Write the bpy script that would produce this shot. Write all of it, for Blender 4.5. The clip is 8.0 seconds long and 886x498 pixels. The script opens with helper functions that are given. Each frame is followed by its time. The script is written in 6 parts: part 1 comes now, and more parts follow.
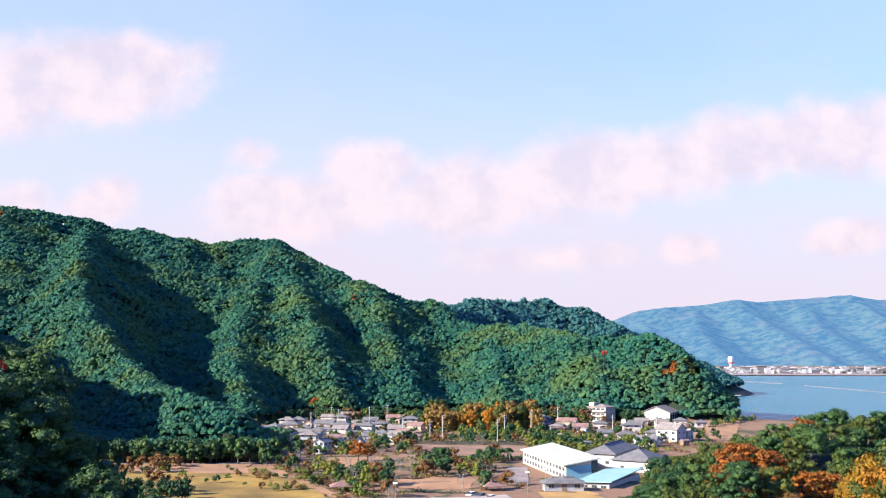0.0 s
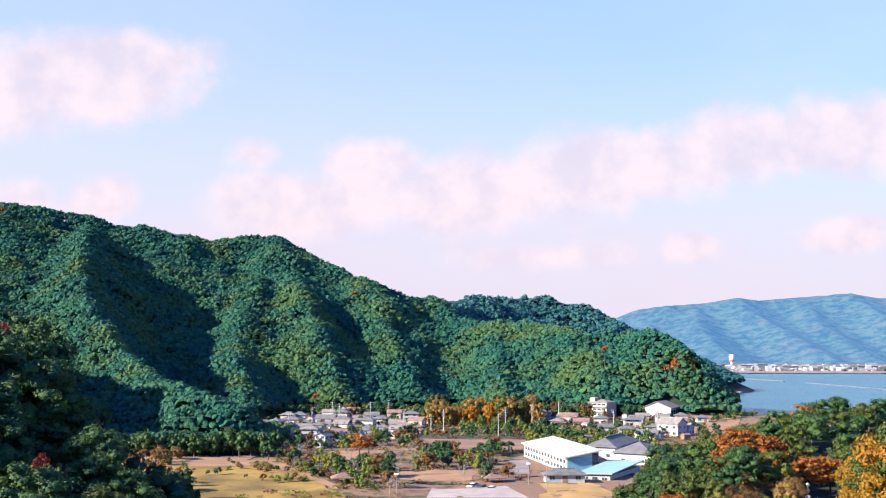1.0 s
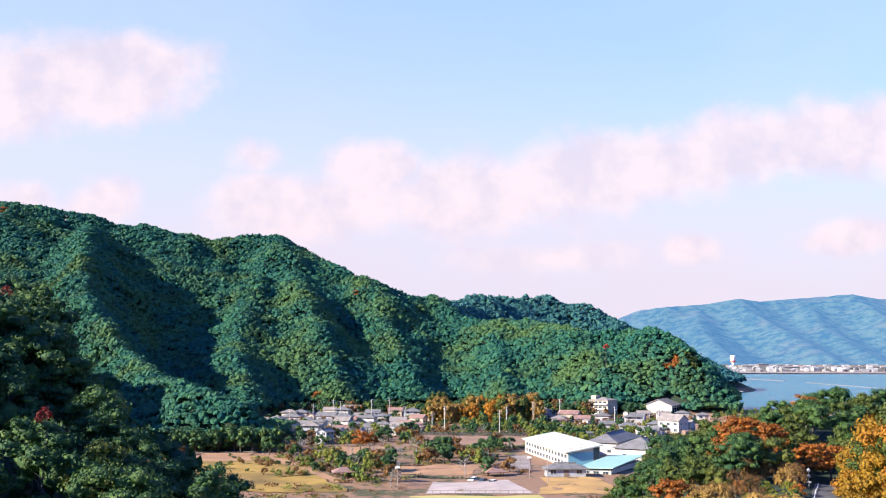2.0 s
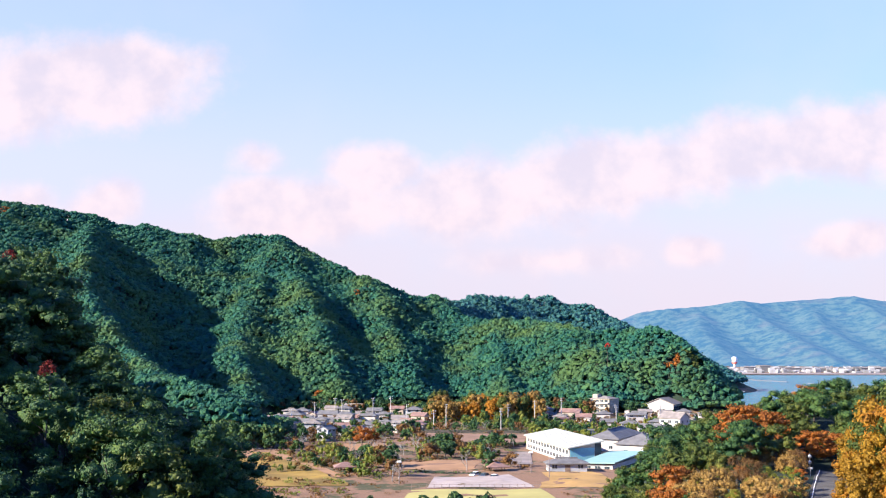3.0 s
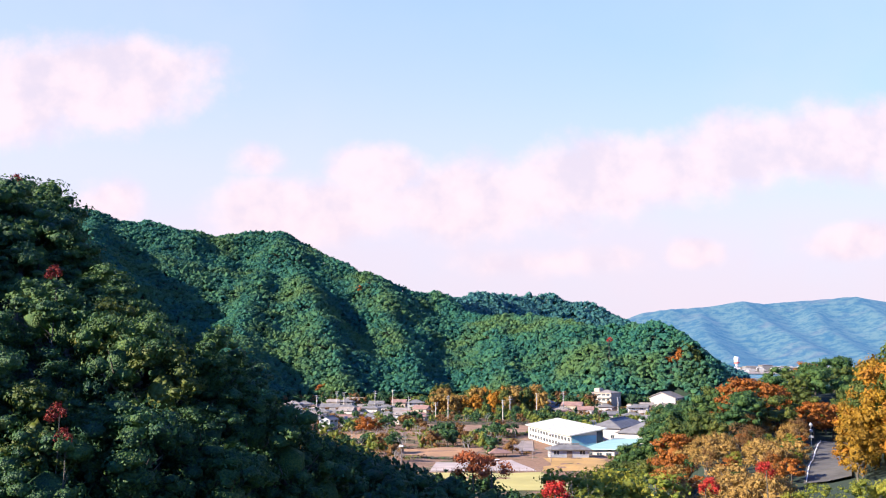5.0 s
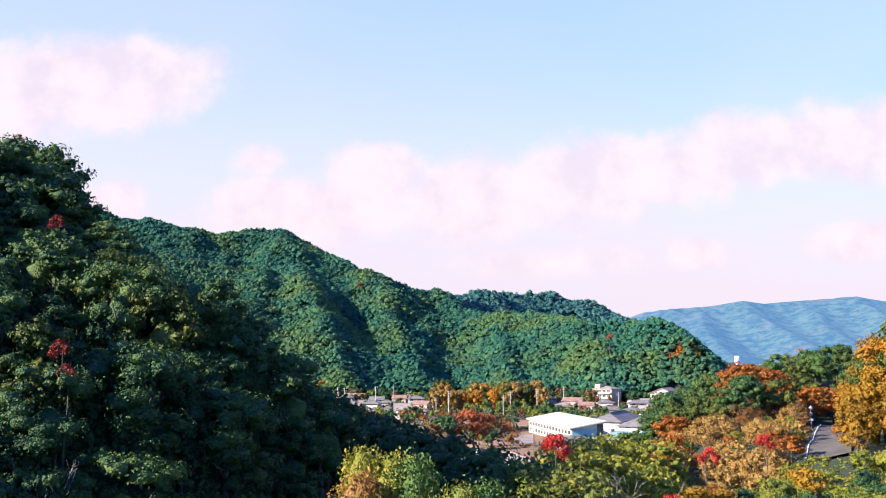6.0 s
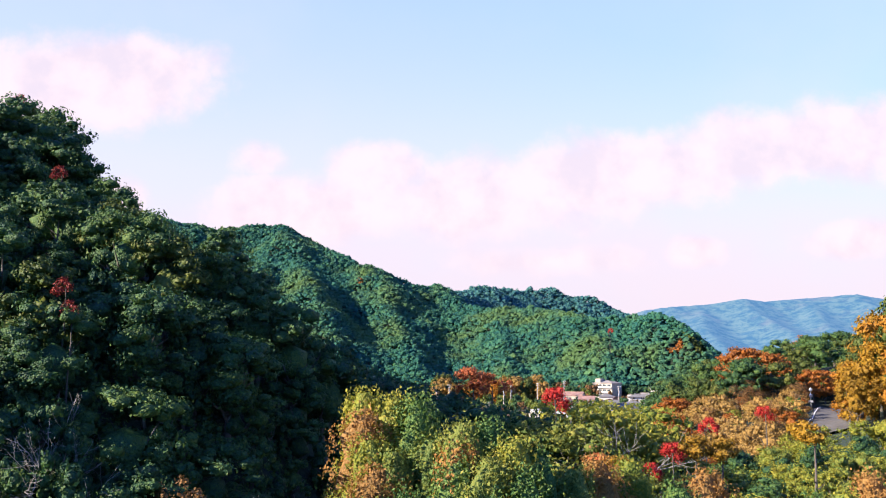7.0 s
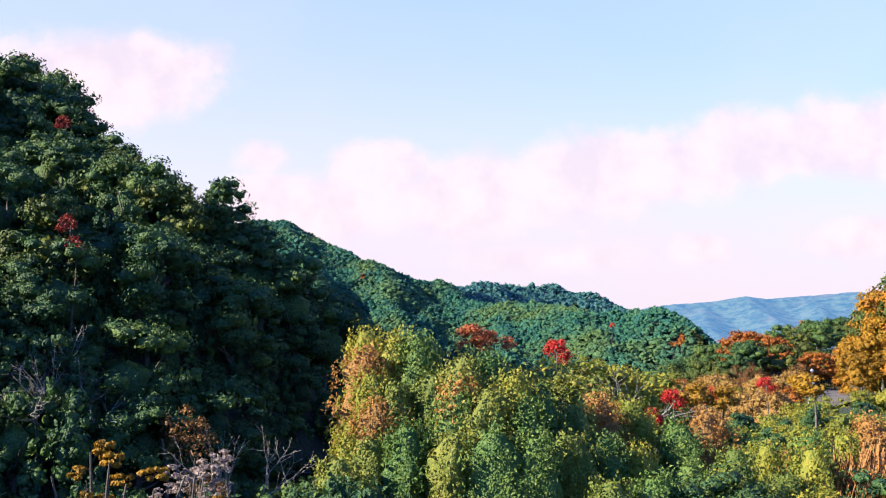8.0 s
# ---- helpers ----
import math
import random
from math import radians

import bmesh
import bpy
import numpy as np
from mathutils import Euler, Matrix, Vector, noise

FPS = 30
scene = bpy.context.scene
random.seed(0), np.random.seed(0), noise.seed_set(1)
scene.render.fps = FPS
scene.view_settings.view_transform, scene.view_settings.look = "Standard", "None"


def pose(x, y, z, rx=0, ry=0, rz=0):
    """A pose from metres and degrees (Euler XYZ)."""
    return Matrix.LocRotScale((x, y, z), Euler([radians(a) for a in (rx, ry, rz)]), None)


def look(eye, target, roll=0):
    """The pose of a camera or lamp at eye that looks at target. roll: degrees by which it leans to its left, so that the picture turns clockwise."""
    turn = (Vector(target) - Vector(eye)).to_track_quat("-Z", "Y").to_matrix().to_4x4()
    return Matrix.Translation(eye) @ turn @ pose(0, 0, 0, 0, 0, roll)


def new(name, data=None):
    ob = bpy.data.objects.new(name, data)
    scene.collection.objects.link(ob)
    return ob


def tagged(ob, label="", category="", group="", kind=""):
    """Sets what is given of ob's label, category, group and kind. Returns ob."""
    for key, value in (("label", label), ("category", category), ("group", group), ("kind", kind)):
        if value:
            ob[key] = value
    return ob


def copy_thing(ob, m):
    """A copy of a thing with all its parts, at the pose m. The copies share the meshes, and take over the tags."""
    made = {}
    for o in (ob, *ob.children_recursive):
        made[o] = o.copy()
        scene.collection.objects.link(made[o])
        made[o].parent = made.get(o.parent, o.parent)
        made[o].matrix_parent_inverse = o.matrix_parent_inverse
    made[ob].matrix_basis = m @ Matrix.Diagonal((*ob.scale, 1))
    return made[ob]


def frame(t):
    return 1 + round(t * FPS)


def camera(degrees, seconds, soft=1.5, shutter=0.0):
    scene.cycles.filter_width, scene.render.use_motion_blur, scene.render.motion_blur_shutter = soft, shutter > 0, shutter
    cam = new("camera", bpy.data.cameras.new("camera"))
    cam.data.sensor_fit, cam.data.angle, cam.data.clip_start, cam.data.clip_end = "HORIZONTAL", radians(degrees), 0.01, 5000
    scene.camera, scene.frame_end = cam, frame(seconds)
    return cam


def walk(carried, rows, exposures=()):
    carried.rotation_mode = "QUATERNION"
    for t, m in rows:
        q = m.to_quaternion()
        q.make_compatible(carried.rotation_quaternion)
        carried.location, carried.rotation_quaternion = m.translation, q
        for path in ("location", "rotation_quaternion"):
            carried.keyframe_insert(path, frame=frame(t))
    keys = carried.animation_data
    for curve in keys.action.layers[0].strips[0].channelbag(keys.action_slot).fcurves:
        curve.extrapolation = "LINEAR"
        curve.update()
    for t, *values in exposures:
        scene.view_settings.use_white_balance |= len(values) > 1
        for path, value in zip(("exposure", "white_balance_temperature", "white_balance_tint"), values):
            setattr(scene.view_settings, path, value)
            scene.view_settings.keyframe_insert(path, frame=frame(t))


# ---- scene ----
# ------------------------------------------------------------------ camera: a drone that sinks straight down
cam = camera(47.9, 8.0, soft=1.1)
PATH = [  # seconds, height, pitch up, yaw, roll
    (0.0, 43.00, 5.975, 0.000, -0.02), (0.5, 41.97, 5.955, 0.015, -0.02), (1.0, 40.93, 5.910, 0.055, 0.0),
    (1.5, 39.85, 5.930, 0.080, 0.0), (3.0, 36.52, 6.135, 0.200, 0.01), (3.5, 35.39, 6.160, 0.220, 0.01),
    (4.0, 34.27, 6.210, 0.257, 0.0), (5.5, 30.81, 6.226, 0.328, -0.01), (6.0, 29.63, 6.230, 0.341, -0.02),
    (6.5, 28.49, 6.235, 0.350, -0.03), (7.0, 27.34, 6.140, 0.370, -0.02), (7.5, 26.17, 6.045, 0.428, 0.0),
    (8.0, 25.00, 6.025, 0.480, -0.02)]
walk(cam, [(t, pose(0, 0, z, 90 + p, r, yw)) for t, z, p, yw, r in PATH],
     [(0.0, 1.5, 6500, 10), (4.0, 1.53, 6600, 11), (8.0, 1.62, 6850, 14)])

# ------------------------------------------------------------------ world, sun
SUN_AZ, SUN_EL = radians(-111), radians(25.5)      # azimuth from straight ahead, to the right
sun_way = Vector((math.sin(SUN_AZ) * math.cos(SUN_EL), math.cos(SUN_AZ) * math.cos(SUN_EL), math.sin(SUN_EL)))
sun = new("sun", bpy.data.lights.new("sun", "SUN"))
sun.data.energy, sun.data.angle, sun.data.color = 5.0, radians(0.55), (1.0, 0.90, 0.75)
sun.matrix_world = look(sun_way * 300, (0, 0, 0))
scene.view_settings.exposure = 1.5


class Nodes:
    """A short way to write node trees."""

    def __init__(self, tree):
        self.tree = tree
        tree.nodes.clear()

    def add(self, kind, **values):
        n = self.tree.nodes.new(kind)
        for key, value in values.items():
            setattr(n, key, value)
        return n

    def link(self, a, b):
        self.tree.links.new(a, b)

    def put(self, socket, value):
        if isinstance(value, bpy.types.NodeSocket):
            self.link(value, socket)
        else:
            socket.default_value = value

    def math(self, op, a, b=0.0, c=0.0, clamp=False):
        n = self.add("ShaderNodeMath", operation=op, use_clamp=clamp)
        for k, v in enumerate((a, b, c)):
            self.put(n.inputs[k], v)
        return n.outputs[0]

    def mix(self, fac, a, b, mode="MIX"):
        n = self.add("ShaderNodeMix", data_type="RGBA", blend_type=mode)
        self.put(n.inputs[0], fac)
        self.put(n.inputs[6], a if isinstance(a, bpy.types.NodeSocket) else (*a, 1))
        self.put(n.inputs[7], b if isinstance(b, bpy.types.NodeSocket) else (*b, 1))
        return n.outputs[2]

    def ramp(self, fac, stops):
        n = self.add("ShaderNodeValToRGB")
        while len(n.color_ramp.elements) < len(stops):
            n.color_ramp.elements.new(0.5)
        for e, (p, c) in zip(n.color_ramp.elements, stops):
            e.position, e.color = p, (*c, 1)
        self.put(n.inputs[0], fac)
        return n.outputs[0]

    def noise(self, vector, scale, detail=4, rough=0.55):
        n = self.add("ShaderNodeTexNoise")
        if vector is not None:
            self.link(vector, n.inputs["Vector"])
        n.inputs["Scale"].default_value, n.inputs["Detail"].default_value, n.inputs["Roughness"].default_value = scale, detail, rough
        return n.outputs[0]

    def smooth(self, value, low, high):
        n = self.add("ShaderNodeMapRange", interpolation_type="SMOOTHSTEP")
        self.put(n.inputs[0], value)
        n.inputs[1].default_value, n.inputs[2].default_value = low, high
        return n.outputs[0]


def build_world():
    world = bpy.data.worlds.new("sky")
    scene.world = world
    world.use_nodes = True
    n = Nodes(world.node_tree)
    sky = n.add("ShaderNodeTexSky", sky_type="NISHITA", sun_disc=False, sun_elevation=SUN_EL, sun_rotation=SUN_AZ,
                air_density=1.0, dust_density=0.6, ozone_density=1.6)
    co = n.add("ShaderNodeTexCoord").outputs["Generated"]
    sep = n.add("ShaderNodeSeparateXYZ")
    n.link(co, sep.inputs[0])
    depth = n.math("MAXIMUM", n.math("ABSOLUTE", sep.outputs[1]), 0.15)
    u = n.math("DIVIDE", sep.outputs[0], depth)
    v = n.math("DIVIDE", sep.outputs[2], depth)
    plane = n.add("ShaderNodeCombineXYZ")
    n.link(u, plane.inputs[0]), n.link(v, plane.inputs[1])
    big = n.noise(plane.outputs[0], 13.0, 6, 0.62)
    small = n.noise(plane.outputs[0], 42.0, 5, 0.6)
    billow = n.math("ADD", n.math("MULTIPLY", n.math("SUBTRACT", big, 0.5), 1.5), n.math("MULTIPLY", n.math("SUBTRACT", small, 0.5), 0.4))

    def bank(cu, cv, ru, rv, lean=0.0, strength=1.0):
        """One bank of cloud: an ellipse in the sky that the noise frays."""
        a = n.math("DIVIDE", n.math("SUBTRACT", u, cu), ru)
        b = n.math("DIVIDE", n.math("SUBTRACT", n.math("SUBTRACT", v, cv), n.math("MULTIPLY", n.math("SUBTRACT", u, cu), lean)), rv)
        d = n.math("SQRT", n.math("ADD", n.math("MULTIPLY", a, a), n.math("MULTIPLY", b, b)))
        return n.math("MULTIPLY", n.math("SUBTRACT", 1.0, d), strength)

    field = bank(-0.376, 0.280, 0.155, 0.056)
    for spec in ((-0.33, 0.298, 0.115, 0.038), (-0.45, 0.262, 0.10, 0.055), (-0.348, 0.152, 0.046, 0.032, 0.0, 0.8), (-0.43, 0.158, 0.045, 0.022, 0.0, 0.6), (-0.192, 0.200, 0.032, 0.020, 0.0, 0.6),
                 (-0.135, 0.148, 0.125, 0.040), (-0.19, 0.158, 0.055, 0.030), (-0.072, 0.186, 0.06, 0.034), (0.030, 0.160, 0.15, 0.048, 0.03), (0.170, 0.184, 0.15, 0.048, 0.10),
                 (0.300, 0.206, 0.125, 0.046, 0.14), (0.415, 0.222, 0.11, 0.050, 0.06), (0.244, 0.106, 0.036, 0.018, 0.0, 0.9), (0.405, 0.116, 0.062, 0.022, 0.1, 0.9), (0.10, 0.095, 0.10, 0.016, 0.0, 0.5)):
        field = n.math("MAXIMUM", field, bank(*spec))
    cloud = n.smooth(n.math("ADD", field, n.math("MULTIPLY", billow, 0.8)), -0.16, 0.5)
    wisp = n.smooth(n.math("SUBTRACT", n.noise(co, 2.2, 5, 0.6), 0.0), 0.45, 0.8)
    low = n.math("SUBTRACT", 1.0, n.smooth(sep.outputs[2], 0.0, 0.27))
    up = n.math("ADD", n.smooth(v, 0.10, 0.40), n.math("MULTIPLY", u, 0.8))
    clear = n.mix(n.math("MULTIPLY", up, 1.0, clamp=True), (4.15, 4.25, 5.5), (2.65, 3.8, 5.5))
    clear = n.mix(0.72, n.mix(1.0, sky.outputs[0], (1.7, 1.7, 1.7), "MULTIPLY"), clear)
    shade = n.mix(n.smooth(n.noise(plane.outputs[0], 18.0, 4, 0.55), 0.32, 0.62), (4.75, 4.2, 4.95), (6.0, 4.95, 5.3))
    sky_mix = n.mix(n.math("MULTIPLY", low, 0.85), clear, (4.42, 3.98, 4.88))
    veil = n.math("MULTIPLY", n.smooth(v, 0.175, 0.10), n.smooth(n.noise(plane.outputs[0], 6.0, 4), 0.2, 0.6))
    sky_mix = n.mix(n.math("MULTIPLY", veil, 0.55), sky_mix, (4.95, 4.35, 5.05))
    sky_mix = n.mix(n.math("MULTIPLY", wisp, 0.25), sky_mix, (4.7, 4.6, 5.2))
    sky_mix = n.mix(n.math("MULTIPLY", cloud, 0.82), sky_mix, shade)
    # clear deep blue overhead and behind
    high = n.smooth(sep.outputs[2], 0.32, 0.62)
    rear = n.smooth(n.math("MULTIPLY", sep.outputs[1], -1.0), 0.1, 0.5)
    sky_mix = n.mix(n.math("MAXIMUM", high, rear), sky_mix, n.mix(1.0, sky.outputs[0], (0.36, 0.82, 2.0), "MULTIPLY"))
    back = n.add("ShaderNodeBackground")
    n.link(sky_mix, back.inputs[0])
    back.inputs[1].default_value = 0.064
    n.link(back.outputs[0], n.add("ShaderNodeOutputWorld").inputs[0])


build_world()


# ------------------------------------------------------------------ materials
def surface(name, colour, rough=0.8, scale=2.0, vary=0.25, bump=0.2, bump_scale=12.0, metallic=0.0, fine=None, island=0.0, random_object=0.0):
    """A surface with stains at one scale and grain at another."""
    m = bpy.data.materials.new(name)
    m.use_nodes = True
    n = Nodes(m.node_tree)
    geo = n.add("ShaderNodeNewGeometry")
    pos = geo.outputs["Position"]
    big, small = n.noise(pos, scale, 5), n.noise(pos, fine or scale * 9, 3)
    dark = tuple(c * (1 - vary) for c in colour)
    light = tuple(min(1, c * (1 + vary * 0.8)) for c in colour)
    col = n.mix(n.smooth(big, 0.3, 0.7), dark, light)
    col = n.mix(n.math("MULTIPLY", n.smooth(small, 0.4, 0.75), 0.5), col, tuple(c * (1 - vary * 0.6) for c in colour))
    if island or random_object:
        r = geo.outputs["Random Per Island"] if island else n.add("ShaderNodeObjectInfo").outputs["Random"]
        k = n.math("ADD", 1 - (island or random_object) / 2, n.math("MULTIPLY", r, island or random_object))
        grey = n.add("ShaderNodeCombineColor")
        for q in range(3):
            n.link(k, grey.inputs[q])
        col = n.mix(1.0, col, grey.outputs[0], "MULTIPLY")
    b = n.add("ShaderNodeBsdfPrincipled")
    n.link(col, b.inputs["Base Color"])
    b.inputs["Roughness"].default_value, b.inputs["Metallic"].default_value = rough, metallic
    if bump:
        bp = n.add("ShaderNodeBump")
        bp.inputs["Strength"].default_value = bump
        bp.inputs["Distance"].default_value = 0.05
        n.link(n.noise(pos, bump_scale, 4), bp.inputs["Height"])
        n.link(bp.outputs[0], b.inputs["Normal"])
    n.link(b.outputs[0], n.add("ShaderNodeOutputMaterial").inputs[0])
    return m


def leaf(name, tones, grain=7.0, through_light=0.3, patch_tones=None, rough=0.6, patch=0.3, gloss=0.3):
    """Foliage: leaves of their own tones, a fine leafy grain, and patches that differ."""
    m = bpy.data.materials.new(name)
    m.use_nodes = True
    n = Nodes(m.node_tree)
    geo = n.add("ShaderNodeNewGeometry")
    rnd = n.add("ShaderNodeObjectInfo").outputs["Random"]
    pos = geo.outputs["Position"]
    cells = n.add("ShaderNodeTexVoronoi")
    n.link(pos, cells.inputs["Vector"])
    cells.inputs["Scale"].default_value = grain
    cell = n.add("ShaderNodeSeparateColor")
    n.link(cells.outputs["Color"], cell.inputs[0])
    pick = n.math("ADD", n.math("MULTIPLY", geo.outputs["Random Per Island"], 0.34), n.math("MULTIPLY", cell.outputs[0], 0.34))
    pick = n.math("ADD", pick, n.math("ADD", n.math("MULTIPLY", rnd, 0.22), n.math("MULTIPLY", n.noise(pos, patch, 3), 0.45)))
    col = n.ramp(n.math("SUBTRACT", pick, 0.17), [(k / (len(tones) - 1), t) for k, t in enumerate(tones)])
    if patch_tones:
        far = n.smooth(n.noise(pos, 0.022, 6, 0.65), 0.44, 0.66)
        col = n.mix(n.math("MULTIPLY", far, 0.6), col, patch_tones)
    b = n.add("ShaderNodeBsdfPrincipled")
    n.link(col, b.inputs["Base Color"])
    b.inputs["Roughness"].default_value = rough
    b.inputs["Specular IOR Level"].default_value = gloss
    bp = n.add("ShaderNodeBump")
    bp.inputs["Strength"].default_value, bp.inputs["Distance"].default_value = 0.9, 0.7 / grain
    n.link(n.math("SUBTRACT", 1.0, cells.outputs["Distance"]), bp.inputs["Height"])
    n.link(bp.outputs[0], b.inputs["Normal"])
    t = n.add("ShaderNodeBsdfTranslucent")
    n.link(col, t.inputs[0])
    mix = n.add("ShaderNodeMixShader")
    mix.inputs[0].default_value = through_light
    n.link(b.outputs[0], mix.inputs[1]), n.link(t.outputs[0], mix.inputs[2])
    n.link(mix.outputs[0], n.add("ShaderNodeOutputMaterial").inputs[0])
    return m


# teal cast in these leaf tones imitates blue air before the mountain
HAZY_FOREST = leaf("hazy_forest_leaves", [(0.004, 0.056, 0.062), (0.014, 0.100, 0.078), (0.044, 0.156, 0.076), (0.110, 0.215, 0.062)], 2.2, 0.26, (0.118, 0.178, 0.034), 0.7, 0.06, 0.2)
# bluer copy of the forest tones: distance haze put into the leaf colour
HAZY_FAR_FOREST = leaf("hazy_far_forest_leaves", [(0.008, 0.075, 0.095), (0.022, 0.115, 0.120), (0.045, 0.155, 0.130), (0.075, 0.190, 0.120)], 0.7, 0.26, patch=0.1)
EVERGREEN = leaf("evergreen_leaves", [(0.006, 0.031, 0.022), (0.016, 0.062, 0.026), (0.056, 0.118, 0.026), (0.150, 0.195, 0.038)], 13.0, 0.22)
OLIVE = leaf("olive_leaves", [(0.034, 0.085, 0.019), (0.100, 0.152, 0.028), (0.210, 0.228, 0.038), (0.370, 0.320, 0.066)], 13.0, 0.34, patch=0.9)
YELLOW_GREEN = leaf("yellow_green_leaves", [(0.062, 0.122, 0.022), (0.170, 0.212, 0.030), (0.310, 0.288, 0.036), (0.460, 0.365, 0.055)], 13.0, 0.36, patch=0.9)
FLAME = leaf("flame_leaves", [(0.200, 0.055, 0.022), (0.340, 0.090, 0.034), (0.460, 0.140, 0.045), (0.520, 0.200, 0.065)], 8.0)
AMBER = leaf("amber_leaves", [(0.140, 0.066, 0.010), (0.280, 0.125, 0.012), (0.430, 0.185, 0.015), (0.540, 0.255, 0.022)], 6.0)
TAN_VINE = leaf("tan_vine_leaves", [(0.120, 0.072, 0.026), (0.260, 0.145, 0.042), (0.400, 0.205, 0.056), (0.500, 0.260, 0.066)], 13.0, 0.4)
DULL_OLIVE = leaf("dull_olive_leaves", [(0.018, 0.050, 0.014), (0.050, 0.086, 0.018), (0.110, 0.130, 0.024), (0.200, 0.180, 0.030)], 4.0)
GOLD = leaf("gold_leaves", [(0.128, 0.081, 0.012), (0.238, 0.131, 0.013), (0.357, 0.198, 0.015), (0.442, 0.261, 0.022)], 6.0)
ORANGE = leaf("orange_leaves", [(0.110, 0.040, 0.012), (0.250, 0.085, 0.016), (0.400, 0.135, 0.022), (0.500, 0.200, 0.035)], 4.0)
RED = leaf("red_leaves", [(0.220, 0.014, 0.012), (0.380, 0.022, 0.018), (0.520, 0.040, 0.030), (0.560, 0.075, 0.045)], 8.0)
DARK_RED = leaf("dark_red_leaves", [(0.090, 0.012, 0.010), (0.160, 0.018, 0.014), (0.240, 0.030, 0.022), (0.300, 0.060, 0.035)], 8.0)
RUSSET = leaf("russet_leaves", [(0.068, 0.043, 0.018), (0.142, 0.075, 0.028), (0.23, 0.119, 0.038), (0.311, 0.163, 0.055)], 6.0)
STRAW = leaf("straw", [(0.140, 0.085, 0.025), (0.255, 0.155, 0.042), (0.380, 0.230, 0.062), (0.480, 0.300, 0.085)], 6.0, 0.2)
REED = leaf("dry_reeds", [(0.130, 0.062, 0.022), (0.235, 0.112, 0.036), (0.350, 0.165, 0.052), (0.450, 0.225, 0.075)], 6.0, 0.2)
VINE_GREEN = leaf("vine_leaves", [(0.024, 0.088, 0.024), (0.066, 0.148, 0.034), (0.142, 0.220, 0.046), (0.290, 0.320, 0.080)], 13.0, 0.34, patch=0.9)
TAN = leaf("tan_leaves", [(0.120, 0.085, 0.030), (0.250, 0.160, 0.046), (0.400, 0.245, 0.060), (0.500, 0.315, 0.075)], 3.0)
PALE_HEAD = leaf("pale_flower_heads", [(0.16, 0.13, 0.11), (0.26, 0.21, 0.18), (0.36, 0.29, 0.25), (0.46, 0.38, 0.33)], 13.0, 0.3)
BARK = surface("bark", (0.10, 0.085, 0.07), 0.9, 3.0, 0.35, 0.5, 20)
PALE_BARK = surface("pale_bark", (0.27, 0.25, 0.23), 0.9, 3.0, 0.3, 0.4, 20)

# ------------------------------------------------------------------ mesh helpers


def mesh_np(name, verts, faces, material=None, smooth=False):
    """A mesh from arrays; faces all have as many corners as the array has columns."""
    verts, faces = np.asarray(verts, np.float32), np.asarray(faces, np.int32)
    me = bpy.data.meshes.new(name)
    me.vertices.add(len(verts))
    me.vertices.foreach_set("co", verts.ravel())
    count, sides = faces.shape
    me.loops.add(count * sides)
    me.loops.foreach_set("vertex_index", faces.ravel())
    me.polygons.add(count)
    me.polygons.foreach_set("loop_start", np.arange(0, count * sides, sides, dtype=np.int32))
    me.polygons.foreach_set("use_smooth", np.full(count, smooth))
    me.update(calc_edges=True)
    if material:
        me.materials.append(material)
    return me


def part(name, bm, material, parent, label=""):
    """Links a bmesh, or a mesh, as one object under a thing or a part."""
    if isinstance(bm, bmesh.types.BMesh):
        me = bpy.data.meshes.new(name)
        bm.normal_update()
        bm.to_mesh(me)
        bm.free()
    else:
        me = bm
    if not me.materials and material:
        me.materials.append(material)
    ob = new(name, me)
    ob.parent = parent
    if label:
        tagged(ob, label)
    return ob


def thing(name, label, category, m=Matrix(), group="", kind=""):
    ob = tagged(new(name), label, category, group, kind)
    ob.empty_display_size = 0.3
    ob.matrix_basis = m
    return ob


def smoothstep(a, b, x):
    q = np.clip((x - a) / (b - a), 0, 1)
    return q * q * (3 - 2 * q)


def lattice(x, y, seed):
    """Smooth value noise in the plane, -1 to 1."""
    xi, yi = np.floor(x), np.floor(y)
    fx, fy = x - xi, y - yi
    fx, fy = fx * fx * (3 - 2 * fx), fy * fy * (3 - 2 * fy)

    def rnd(a, b):
        return np.modf(np.abs(np.sin(a * 127.1 + b * 311.7 + seed * 74.7) * 43758.5453))[0] * 2 - 1
    return (rnd(xi, yi) * (1 - fx) + rnd(xi + 1, yi) * fx) * (1 - fy) + (rnd(xi, yi + 1) * (1 - fx) + rnd(xi + 1, yi + 1) * fx) * fy


def fractal(x, y, size, octaves=4, seed=0):
    total, amp = 0, 1.0
    for k in range(octaves):
        total = total + amp * lattice(x / size + 7.3 * k, y / size - 3.1 * k, seed + k)
        size, amp = size / 2, amp / 2
    return total


def ridge(x, y, line, slope):
    """The height of slopes that fall away from a crest line of (x, y, z)."""
    best = np.full(np.shape(x), -1e3)
    for (x0, y0, z0), (x1, y1, z1) in zip(line, line[1:]):
        dx, dy = x1 - x0, y1 - y0
        q = np.clip(((x - x0) * dx + (y - y0) * dy) / (dx * dx + dy * dy), 0, 1)
        d = np.hypot(x - x0 - q * dx, y - y0 - q * dy)
        best = np.maximum(best, z0 + q * (z1 - z0) - slope * np.sqrt(d * d + 16) + slope * 4)
    return best


def blend(parts, soft):
    """A smooth maximum."""
    top = np.maximum.reduce(parts)
    return top + soft * np.log(sum(np.exp(np.clip((p - top) / soft, -40, 0)) for p in parts))


